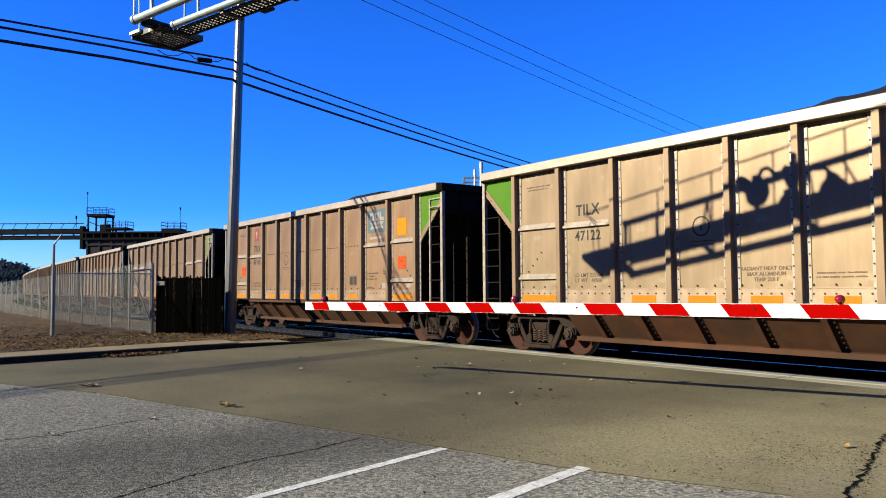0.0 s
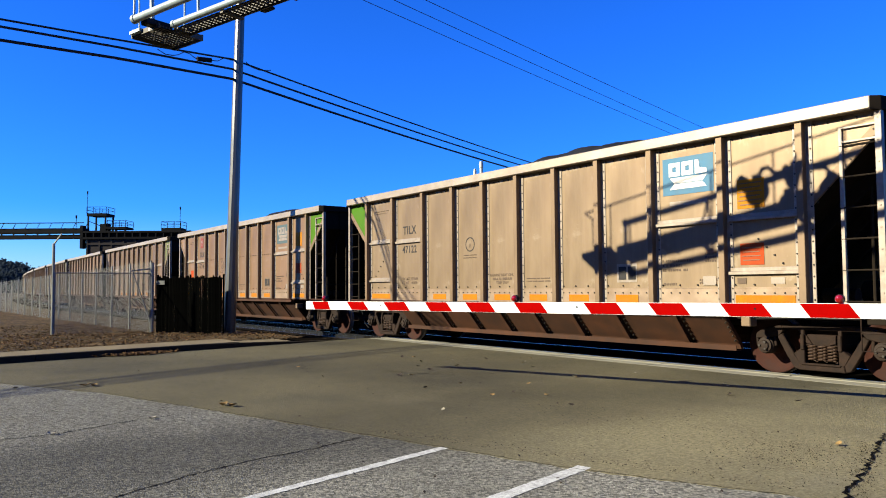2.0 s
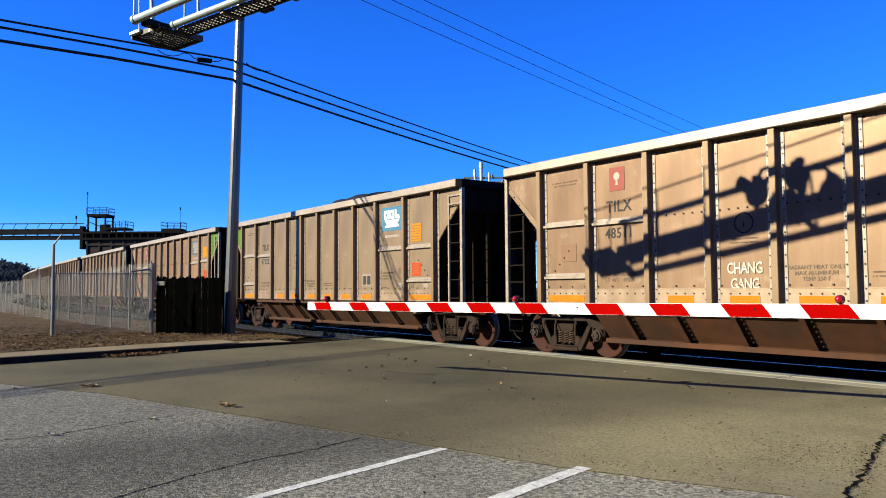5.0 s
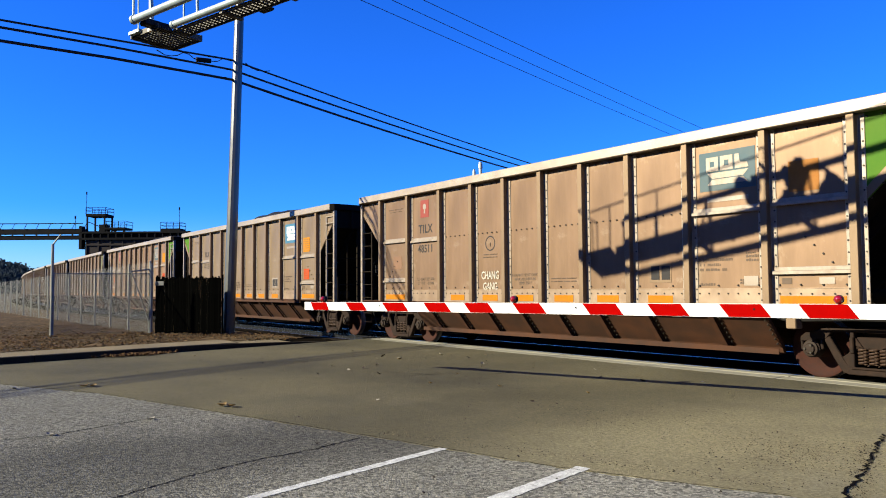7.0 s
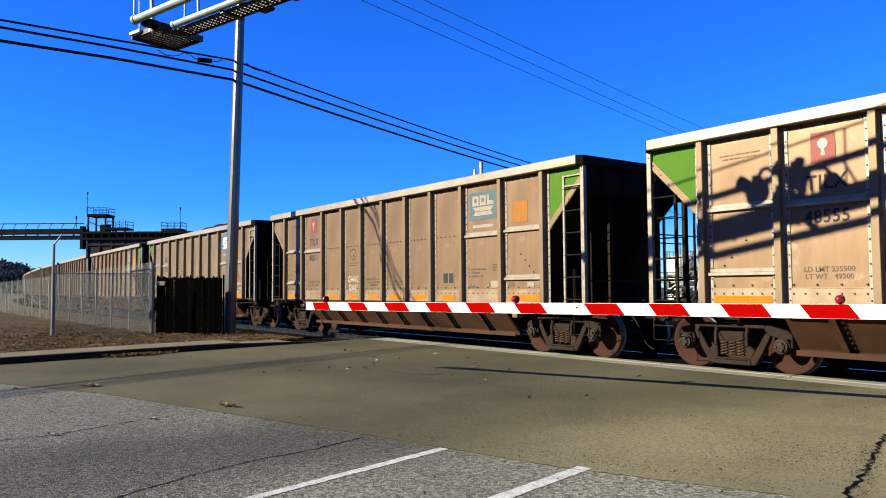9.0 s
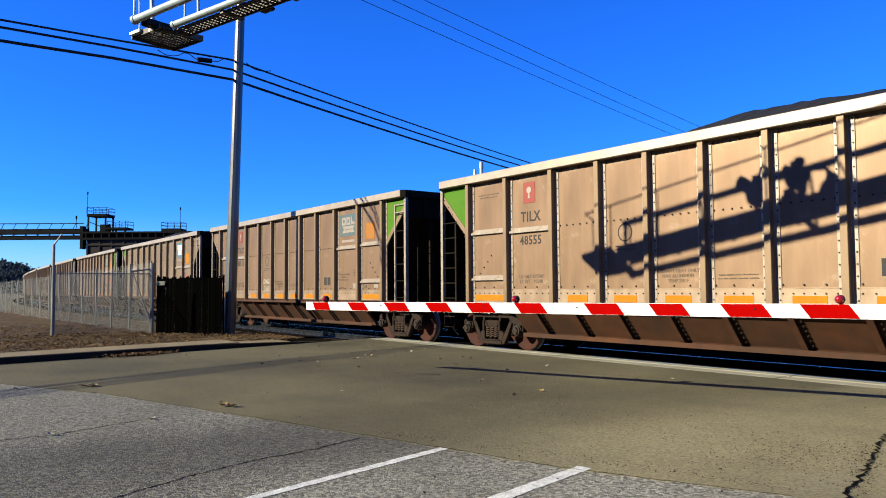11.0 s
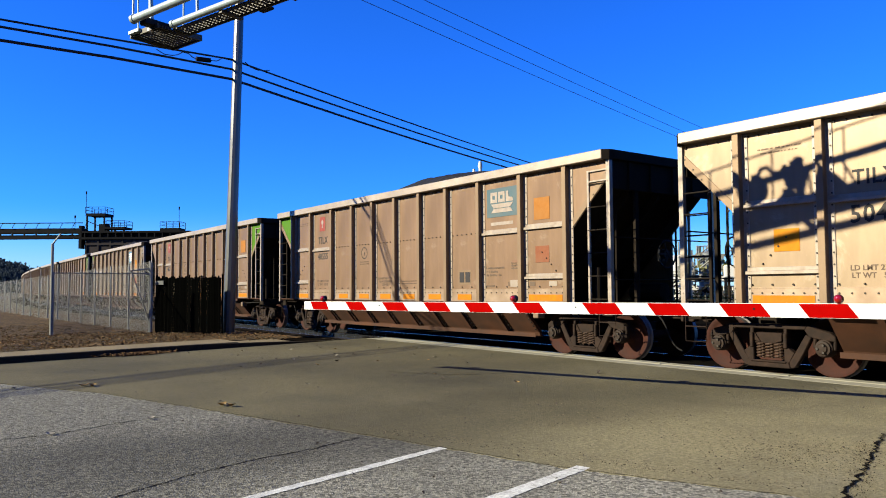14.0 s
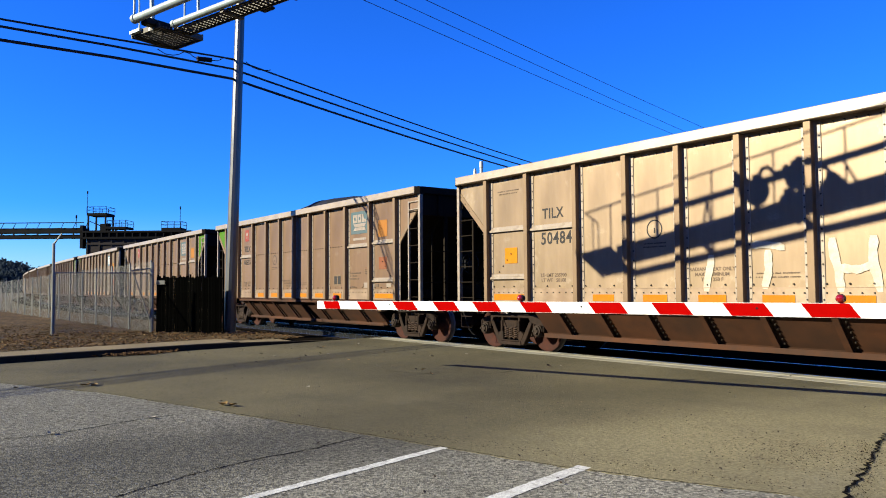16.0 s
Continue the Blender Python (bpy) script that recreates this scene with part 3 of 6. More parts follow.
road_line("lane_line", (-5.40, 3.98), (-4.1, -1.4), 0.10, "worn white lane line on grey asphalt")
road_line("lane_line", (-4.15, 4.43), (-3.2, 0.2), 0.13, "worn white lane line on grey asphalt")

bm = bmesh.new()
strip_line(bm, wobble([(-5.51, 1.28), (-5.79, 1.85), (-6.00, 2.47), (-6.08, 3.08), (-6.27, 3.65)], 0.05, 0.014, 7), 0.022, 0.004, 8)
strip_line(bm, wobble([(-8.29, 0.89), (-8.27, 1.36), (-8.51, 1.94), (-8.69, 2.61)], 0.05, 0.014, 9), 0.024, 0.004, 10)
solo("road_crack", bm, "tar", "dark jagged cracks in the old asphalt", "crack", kind="structure")
bm = bmesh.new()
strip_line(bm, wobble([(-2.35, 4.75), (-2.55, 5.3), (-2.85, 6.3), (-3.3, 7.6)], 0.05, 0.022, 11), 0.036, 0.011, 12)
solo("road_crack", bm, "tar", "wide broken crack filled with dark tar", "crack", kind="structure")
bm = bmesh.new()
strip_line(bm, [(-11.4 + 1.9 * math.sin(a), 8.2 - 1.35 * math.cos(a)) for a in [0.2 + i * 0.07 for i in range(24)]], 0.05, 0.0105, 14)
bm_joint = bmesh.new()
strip_line(bm_joint, wobble([(x, y + 0.012) for x, y in JOINT[:6]], 0.06, 0.012, 15), 0.014, 0.0055, 16)
solo("road_crack", bm_joint, "tar", "thin dark joint between old and newer asphalt", "crack", kind="structure")
solo("tyre_mark", bm, "newasphalt", "faint curved tyre mark on the asphalt", "tyre mark", kind="structure")


# unseen wall added behind the camera to hold sky light off the cars
bm = bmesh.new()
box(bm, -70, 70, -24.0, -23.6, -0.3, 11.0)
for i in range(47):
    box(bm, -69.5 + i * 3, -69.2 + i * 3, -23.6, -23.5, -0.3, 11.0)
box(bm, -70, 70, -24.1, -23.45, 11.0, 11.3)
solo("wall_south", bm, "towerwall", "plain brown unseen wall added to block sky light", "wall", kind="structure")

# kerb and pavement along the road
def kerb_x(y):
    return -16.55 - 0.175 * y


bm = bmesh.new()
y = -30.0
while y < 8.3:
    y1 = y + 1.8
    for (a0, a1, z) in ((0.0, -0.16, 0.13),):
        vs = []
        for yy in (y, y1 - 0.012):
            for dx, zz in ((0, -0.1), (-0.02, z - 0.012), (-0.035, z), (-0.17, z), (-0.17, -0.1)):
                vs.append(bm.verts.new((kerb_x(yy) + dx, yy, zz * (1 if yy < 6.5 else max(0.1, (9.9 - yy) / 3.4)))))
        for i in range(5):
            j = (i + 1) % 5
            bm.faces.new((vs[i], vs[j], vs[5 + j], vs[5 + i]))
        bm.faces.new(vs[:5][::-1])
        bm.faces.new(vs[5:])
    y = y1
solo("kerb", bm, "kerb", "worn concrete kerb along the road, darkened for its shaded face", "kerb", kind="structure")
pave = thing("pavement", "pale concrete pavement slabs beside the kerb", "pavement", kind="structure")
y = -14.0
while y < 8.2:
    bm = bmesh.new()
    y1 = y + 1.5
    a = [(kerb_x(y) - 0.172, y), (kerb_x(y) - 1.45, y), (kerb_x(y1) - 1.45, y1 - 0.012), (kerb_x(y1) - 0.172, y1 - 0.012)]
    top = [bm.verts.new((p[0], p[1], 0.125 if p[1] < 7 else 0.06)) for p in a]
    low = [bm.verts.new((p[0], p[1], -0.05)) for p in a]
    bm.faces.new(top)
    for i in range(4):
        bm.faces.new((top[i], low[i], low[(i + 1) % 4], top[(i + 1) % 4]))
    part("slab", bm, "concrete", pave)
    y = y1

# verge of dirt behind the pavement
rng = random.Random(21)
bm = bmesh.new()
nx, ny = 70, 90
grid = []
for i in range(nx + 1):
    row = []
    for j in range(ny + 1):
        x, y = -17.95 - 46 * (i / nx) ** 1.6, -25 + 34.6 * (j / ny) ** 0.8
        x -= 0.175 * y if i == 0 else 0.175 * y * (1 - i / nx)
        h = 0.06 + 0.05 * noise.noise((x * 0.5, y * 0.5, 3)) + 0.06 * noise.noise((x * 2.3, y * 2.3, 9)) + 0.04 * noise.noise((x * 6, y * 6, 1))
        h += 0.03 - 0.05 * min(1, i / 14)
        row.append(bm.verts.new((x, y, h * (1 if y < 8.3 else 0.45))))
    grid.append(row)
for i in range(nx):
    for j in range(ny):
        bm.faces.new((grid[i][j], grid[i + 1][j], grid[i + 1][j + 1], grid[i][j + 1]))
solo("verge", bm, "dirt", "rough brown dirt verge strewn with litter", "ground", kind="structure", smooth=True)


def chips(name, n, area, zfun, sizes, material, label, category, seed):
    rng = random.Random(seed)
    bm = bmesh.new()
    for _ in range(n):
        x, y = area(rng)
        s = rng.uniform(*sizes)
        a = rng.uniform(0, 6.28)
        z = zfun(x, y)
        p = []
        for k in range(5):
            b = a + k * 1.2566 + rng.uniform(-.3, .3)
            r = s * rng.uniform(0.5, 1)
            p.append(bm.verts.new((x + r * math.cos(b), y + r * math.sin(b), z + rng.uniform(0, s * 0.9))))
        top = bm.verts.new((x, y, z + s * rng.uniform(0.4, 1.1)))
        for k in range(5):
            bm.faces.new((p[k], p[(k + 1) % 5], top))
    return solo(name, bm, material, label, category, kind="stuff")


# loose grit on the newer asphalt, thickest in a rough patch, along the joint and beside the wide crack
def grit(r):
    u = r.random()
    if u < 0.42:
        return -3.35 + r.gauss(0, 0.42), 6.15 + r.gauss(0, 0.45)
    if u < 0.62:
        return -5.2 + r.gauss(0, 0.9), 6.3 + r.gauss(0, 0.5)
    if u < 0.82:
        k = r.random()
        return -6.4 + 3.6 * k + r.gauss(0, 0.03), 3.86 + 1.2 * k + abs(r.gauss(0, 0.14))
    k = r.random()
    return -2.35 - 0.55 * k ** 1.3 * 1.7 + r.gauss(0, 0.05), 4.75 + 2.4 * k + r.gauss(0, 0.04)


chips("loose_grit", 2600, grit, lambda x, y: 0.002, (0.003, 0.009), "tar", "dark loose grit on the brownish asphalt", "grit", 61)
chips("pale_grit", 2600, grit, lambda x, y: 0.002, (0.003, 0.009), "concrete", "pale loose grit on the brownish asphalt", "grit", 62)


def verge_z(x, y):
    return 0.05 + 0.05 * noise.noise((x * 0.5, y * 0.5, 3)) + 0.05 * noise.noise((x * 2.3, y * 2.3, 9))


chips("dirt_clods", 8000, lambda r: (-18.4 - 0.175 * 4 - 14 * r.random() ** 1.5, r.uniform(-3, 8.6)), verge_z, (0.012, 0.055), "dirt",
      "brown clods and stones on the verge", "stones", 31)
chips("dry_litter", 350, lambda r: (-18.2 - 0.175 * 4 - 8 * r.random() ** 1.3, r.uniform(-3, 9.0)), verge_z, (0.015, 0.05), "dryleaf",
      "pale dry leaves and chips on the verge", "leaves", 34)
chips("leaf_litter", 4200, lambda r: (-18.2 - 0.175 * 4 - 7 * r.random() ** 1.3, r.uniform(-3, 9.2)), verge_z, (0.015, 0.055), "mulch",
      "dry brown leaf litter on the verge", "leaves", 32)
GUTTER = 4.45
chips("gutter_leaves", 520, lambda r: (lambda y: (kerb_x(y) + abs(r.gauss(0.03, 0.14)), y))(GUTTER + r.gauss(0, 0.33)), lambda x, y: 0.01, (0.02, 0.07), "mulch",
      "dry brown leaves gathered in the gutter", "leaves", 33)

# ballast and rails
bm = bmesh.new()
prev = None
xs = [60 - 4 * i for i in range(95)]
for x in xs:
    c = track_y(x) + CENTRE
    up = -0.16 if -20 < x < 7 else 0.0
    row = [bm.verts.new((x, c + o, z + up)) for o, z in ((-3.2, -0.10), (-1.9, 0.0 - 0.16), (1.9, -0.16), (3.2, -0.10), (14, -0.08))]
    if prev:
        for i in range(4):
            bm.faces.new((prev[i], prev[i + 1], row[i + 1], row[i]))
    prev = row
solo("ballast", bm, "ballast", "stone ballast under the railway track, darkened for shade", "ballast", kind="structure")
for off, nm in ((-0.7535, 0), (0.7535, 1), (4.0 - 0.75, 2), (4.0 + 0.75, 3)):
    bm = bmesh.new()
    prof = [(-0.075, -0.17), (0.075, -0.17), (0.075, -0.155), (0.012, -0.14), (0.012, -0.04), (0.036, -0.03), (0.036, -0.004), (0.028, 0.0),
            (-0.028, 0.0), (-0.036, -0.004), (-0.036, -0.03), (-0.012, -0.04), (-0.012, -0.14), (-0.075, -0.155)]
    prev = None
    for x in [60] + [10 - 4 * i for i in range(70)]:
        c = track_y(x) + CENTRE + off
        ring = [bm.verts.new((x, c + a, b)) for a, b in prof]
        if prev:
            for i in range(len(prof)):
                j = (i + 1) % len(prof)
                bm.faces.new((prev[i], prev[j], ring[j], ring[i]))
        prev = ring
    solo("rail", bm, "rail", "steel rail with a polished head", "rail", "rails of the track", kind="structure")
bm = bmesh.new()
for i in range(150):
    x = -20.3 - 0.6 * i
    c = track_y(x) + CENTRE
    box(bm, x - 0.11, x + 0.11, c - 1.3, c + 1.3, -0.3, -0.15)
solo("railway_ties", bm, "tie", "dark timber railway ties in the ballast", "railway ties", kind="stuff")


# ---- hopper cars ----
HALF, SIDE, TOP, SILL = 7.395, 1.60, 4.00, 1.10
POSTS = [-6.24, -4.92, -3.52, -2.28, -1.14, 0.0, 1.14, 2.28, 3.52, 4.92, 6.24]
CHORD = 3.82
SLOPE_END, SLOPE_RIB = 3.52, 2.50
CACHE = {}


def cached(key, make):
    if key not in CACHE:
        CACHE[key] = make()
    return CACHE[key]


def m_panel(w, dust):
    bm = bmesh.new()
    box(bm, -w / 2, w / 2, 0, 0.02, SILL, CHORD)
    return to_mesh("side_panel", bm, dust)


def m_post():
    bm = bmesh.new()
    hat = [(-0.15, 0.0), (-0.15, -0.014), (-0.055, -0.014), (-0.055, -0.125), (0.055, -0.125), (0.055, -0.014), (0.15, -0.014), (0.15, 0.0)]
    lo = [bm.verts.new((x, y, SILL - 0.01)) for x, y in hat]
    hi = [bm.verts.new((x, y, CHORD - 0.01)) for x, y in hat]
    for i in range(8):
        bm.faces.new((lo[i], lo[(i + 1) % 8], hi[(i + 1) % 8], hi[i]))
    bm.faces.new(lo[::-1])
    bm.faces.new(hi)
    me = to_mesh("side_post", bm, "post", 0.006)
    me.materials.append(M["strip"])
    for p in me.polygons:
        if abs(p.center.x) > 0.0558 and p.center.y > -0.03:
            p.material_index = 1
    return me


def m_gusset(sign, material):
    """The three-cornered end plate above the slope sheet."""
    bm = bmesh.new()
    pts = [(6.34, CHORD), (7.32, CHORD), (7.32, SLOPE_END), (6.34, SLOPE_RIB + 0.05)]
    prism(bm, [(sign * x, z) for x, z in pts], 0.0, 0.02)
    return to_mesh("end_gusset", bm, material)


def m_rivets(mid):
    bm = bmesh.new()

    def dot(x, z):
        r = 0.013
        a = [bm.verts.new((x + r * math.cos(k * 1.047), -0.024, z + r * math.sin(k * 1.047))) for k in range(6)]
        b = [bm.verts.new((x + 1.3 * r * math.cos(k * 1.047), -0.0005, z + 1.3 * r * math.sin(k * 1.047))) for k in range(6)]
        bm.faces.new(a)
        for k in range(6):
            bm.faces.new((a[k], b[k], b[(k + 1) % 6], a[(k + 1) % 6]))

    for x in POSTS:
        for s in (-1, 1):
            n = 16
            for i in range(n):
                dot(x + s * 0.122, SILL + 0.10 + (CHORD - SILL - 0.16) * i / (n - 1))
    for a, b in zip(POSTS, POSTS[1:]):
        n = max(4, int((b - a) / 0.16))
        for i in range(1, n):
            x = a + (b - a) * i / n
            dot(x, CHORD - 0.06)
            dot(x, SILL + 0.20)
            if i % 2:
                dot(x, SILL + 0.33)
            if mid and -3.5 < x < 3.5:
                dot(x, 2.66)
    for s in (-1, 1):
        for i in range(6):
            k = i / 5
            dot(s * (6.45 + 0.8 * k), SLOPE_RIB + 0.12 + 0.92 * (SLOPE_END - SLOPE_RIB) * k)
        for i in range(5):
            dot(s * (6.42 + 0.2 * i), CHORD - 0.06)
        for i in range(5):
            dot(s * 6.02 - 0.13 * s * i, 1.62 + 0.13 * i)
    return to_mesh("rivets", bm, "rivet")


def m_side_band():
    """The riveted doubler along the foot of the side, with a lip at its upper edge."""
    bm = bmesh.new()
    box(bm, -6.3, 6.3, -0.010, -0.001, SILL, SILL + 0.275)
    box(bm, -6.3, 6.3, -0.016, -0.001, SILL + 0.2752, SILL + 0.287)
    return to_mesh("side_band", bm, "band")


def m_chord():
    bm = bmesh.new()
    for y0, y1 in ((-SIDE - 0.165, -SIDE + 0.06), (SIDE - 0.06, SIDE + 0.165)):
        box(bm, -HALF + 0.12, HALF - 0.12, y0, y1, CHORD, TOP)
    return to_mesh("top_chord", bm, "chord", 0.012)


def m_endcap(s):
    bm = bmesh.new()
    a, b = sorted((s * (HALF - 0.12), s * HALF))
    box(bm, a, b, -SIDE + 0.06, SIDE - 0.06, CHORD, TOP - 0.004)
    for t in (-1, 1):
        q = [(s * (HALF - 0.12), t * (SIDE + 0.165)), (s * (HALF - 0.02), t * (SIDE + 0.05)), (s * HALF, t * (SIDE - 0.06)), (s * (HALF - 0.12), t * (SIDE - 0.06))]
        lo = [bm.verts.new((x, y, CHORD - 0.02)) for x, y in q]
        hi = [bm.verts.new((x, y, TOP - 0.002)) for x, y in q]
        bm.faces.new(lo)
        bm.faces.new(hi)
        for i in range(4):
            bm.faces.new((lo[i], lo[(i + 1) % 4], hi[(i + 1) % 4], hi[i]))
    a, b = sorted((s * (HALF - 0.16), s * (HALF - 0.10)))
    box(bm, a, b, -SIDE + 0.02, SIDE - 0.02, SLOPE_END - 0.25, CHORD)
    for y in (-1.0, -0.35, 0.35, 1.0):
        a, b = sorted((s * (HALF - 0.10), s * (HALF - 0.05)))
        box(bm, a, b, y - 0.05, y + 0.05, SLOPE_END - 0.25, CHORD)
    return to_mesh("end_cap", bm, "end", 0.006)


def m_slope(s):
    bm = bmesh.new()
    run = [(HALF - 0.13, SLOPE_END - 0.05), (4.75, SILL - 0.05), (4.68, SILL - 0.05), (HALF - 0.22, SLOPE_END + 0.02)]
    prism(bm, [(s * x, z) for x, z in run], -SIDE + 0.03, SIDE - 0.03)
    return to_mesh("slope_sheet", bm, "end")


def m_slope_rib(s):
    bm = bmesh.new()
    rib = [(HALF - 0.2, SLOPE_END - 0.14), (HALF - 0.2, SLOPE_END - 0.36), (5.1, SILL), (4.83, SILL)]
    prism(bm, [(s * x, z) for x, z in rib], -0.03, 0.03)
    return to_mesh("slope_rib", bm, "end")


def m_underframe():
    bm = bmesh.new()
    box(bm, -HALF + 0.3, HALF - 0.3, -0.34, 0.34, 0.72, 1.02)
    for s in (-1, 1):
        a, b = sorted((s * (HALF - 0.35), s * (HALF - 0.1)))
        box(bm, a, b, -SIDE + 0.05, SIDE - 0.05, 0.86, 1.06)
        a, b = sorted((s * 6.3, s * (HALF - 0.1)))
        box(bm, a, b, -0.5, 0.5, 1.02, 1.08)
        box(bm, a, b, -1.5, -1.3, 0.98, 1.06)
        box(bm, a, b, 1.3, 1.5, 0.98, 1.06)
        a, b = sorted((s * 5.92, s * 6.38))
        box(bm, a, b, -0.9, 0.9, 0.80, 1.02)
        prism(bm, [(s * 4.9, SILL), (s * 5.05, SILL), (s * 5.9, 1.02), (s * 5.9, 0.9)], -0.06, 0.06)
        rod(bm, (s * 6.9, 0.55, 1.3), (s * 6.1, 0.55, 1.3), 0.19, 12)
        rod(bm, (s * 6.6, -0.8, 1.25), (s * 6.1, -0.8, 1.25), 0.12, 10)
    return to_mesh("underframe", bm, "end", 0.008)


def m_sill():
    bm = bmesh.new()
    for t in (-1, 1):
        a, b = sorted((t * (SIDE + 0.0), t * (SIDE - 0.12)))
        box(bm, -5.0, 4.9, a, b, 0.975, SILL - 0.004)
        box(bm, -HALF + 0.05, -5.001, a, b, 1.05, SILL - 0.004)
        box(bm, 4.901, HALF - 0.05, a, b, 1.05, SILL - 0.004)
        a, b = sorted((t * (SIDE + 0.03), t * (SIDE - 0.12)))
        box(bm, -HALF + 0.05, HALF - 0.05, a, b, SILL - 0.03, SILL - 0.002)
    return to_mesh("side_sill", bm, "skirt", 0.006)


RIBS = [-4.24, -3.12, -2.0, -0.86, 0.25, 1.36, 2.5, 3.82]


def m_skirt():
    bm = bmesh.new()
    for t in (-1, 1):
        q = [(t * 1.46, 0.95), (t * 1.02, 0.44), (t * 0.98, 0.34), (t * 0.92, 0.34), (t * 0.95, 0.47), (t * 1.40, 0.97)]
        a = [bm.verts.new((-5.0, y, z)) for y, z in q]
        b = [bm.verts.new((4.77, y, z)) for y, z in q]
        for i in range(6):
            bm.faces.new((a[i], a[(i + 1) % 6], b[(i + 1) % 6], b[i]))
        bm.faces.new(a)
        bm.faces.new(b[::-1])
    return to_mesh("hopper_skirt", bm, "skirt")


def m_skirt_rib():
    bm = bmesh.new()
    q = [(-1.50, 0.95), (-1.56, 0.95), (-1.10, 0.40), (-1.04, 0.40)]
    a = [bm.verts.new((-0.05, y, z)) for y, z in q]
    b = [bm.verts.new((0.05, y, z)) for y, z in q]
    for i in range(4):
        bm.faces.new((a[i], a[(i + 1) % 4], b[(i + 1) % 4], b[i]))
    bm.faces.new(a)
    bm.faces.new(b[::-1])
    return to_mesh("skirt_rib", bm, "skirt")


def m_corner_post():
    bm = bmesh.new()
    box(bm, -0.045, 0.045, -0.05, 0.04, SILL - 0.1, CHORD)
    for i in range(9):
        z = SILL + 0.2 + i * 0.3
        box(bm, -0.012, 0.012, -0.058, -0.05, z - 0.012, z + 0.012)
    return to_mesh("corner_post", bm, "strip", 0.005)


def m_ladder(grabs):
    bm = bmesh.new()
    box(bm, -0.026, 0.026, -0.05, 0.0, SILL - 0.04, 3.66 if grabs else 2.95)
    return to_mesh("ladder", bm, "strip" if grabs else "end", 0.004)


def m_rung(sg):
    bm = bmesh.new()
    rod(bm, (-0.02 * sg, -0.04, 0), (0.52 * sg, -0.04, 0), 0.013, 6)
    return to_mesh("rung", bm, "end")


def m_top_rung():
    bm = bmesh.new()
    box(bm, 0.02, 0.5, -0.06, -0.035, -0.015, 0.015)
    return to_mesh("rung", bm, "strip", 0.003)


def ladder(parent, s, y, label=""):
    """One stile with six rungs that reach to the corner post."""
    lad = place("ladder", ("ladder", s), lambda: m_ladder(s > 0), parent, s * 6.80, 0, y, label)
    for i in range(6):
        place("rung", ("rung", s), lambda: m_rung(s), lad, 0, SILL + 0.08 + i * (0.44 if s > 0 else 0.36), 0)
    if s > 0:
        for z in (3.435, 3.635):
            place("rung", "top_rung", m_top_rung, lad, 0, z, 0)


def m_gusset_edge(sign, material):
    """The pale riveted strip along the slanting lower edge of the end plate."""
    bm = bmesh.new()
    pts = [(6.36, SLOPE_RIB + 0.08), (7.31, SLOPE_END + 0.0), (7.31, SLOPE_END + 0.17), (6.36, SLOPE_RIB + 0.25)]
    prism(bm, [(sign * x, z) for x, z in pts], -0.012, 0.0)
    return to_mesh("gusset_edge", bm, material, 0.003)


def m_skirt_flange():
    bm = bmesh.new()
    box(bm, -5.0, 4.77, -1.13, -1.0, 0.335, 0.36)
    box(bm, -5.0, 4.77, -1.13, -1.115, 0.345, 0.425)
    return to_mesh("skirt_flange", bm, "skirt", 0.004)


def m_skirt_rivets():
    bm = bmesh.new()
    for x in RIBS + [4.62]:
        for i in range(6):
            k = 0.12 + 0.15 * i
            y, z = -1.47 + 0.44 * k, 0.95 - 0.51 * k
            rod(bm, (x + 0.11, y + 0.02, z + 0.02), (x + 0.11, y - 0.022, z - 0.018), 0.014, 6)
    return to_mesh("skirt_rivets", bm, "rivet")


def m_step():
    bm = bmesh.new()
    sweep(bm, [(-0.2, 0, 0.97), (-0.2, 0, 0.49), (0.2, 0, 0.49), (0.2, 0, 0.97)], 0.010, 6)
    rod(bm, (-0.2, 0, 0.74), (0.2, 0, 0.74), 0.011, 6)
    return to_mesh("sill_step", bm, "steel")


def m_pad():
    bm = bmesh.new()
    box(bm, -0.08, 0.08, -0.10, 0.10, 0.80, 0.965)
    return to_mesh("jacking_pad", bm, "post", 0.012)


def m_hose():
    bm = bmesh.new()
    p = [Vector(v) for v in ((0.0, 0, 0.86), (0.42, 0, 0.92), (0.30, 0, 0.30), (0.66, 0.05, 0.20))]
    pts = []
    for i in range(17):
        t = i / 16
        pts.append(p[0] * (1 - t) ** 3 + p[1] * 3 * t * (1 - t) ** 2 + p[2] * 3 * t * t * (1 - t) + p[3] * t ** 3)
    sweep(bm, [tuple(q) for q in pts], 0.016, 8)
    return to_mesh("air_hose", bm, "hose", smooth=True)


def m_brake_pipe():
    bm = bmesh.new()
    sweep(bm, [(4.6, 0, 0.96), (5.0, 0, 0.90), (5.15, 0, 0.89), (6.0, 0, 0.925), (6.9, 0, 0.93)], 0.018, 6)
    return to_mesh("brake_pipe", bm, "hose")


HEAPS = {-1: (2.5, 0.42, 2.8), 0: (1.2, 0.43, 3.9), 1: (0.5, 0.08, 4.0), 2: (1.1, 0.47, 3.6), 3: (3.9, 0.56, 3.0)}


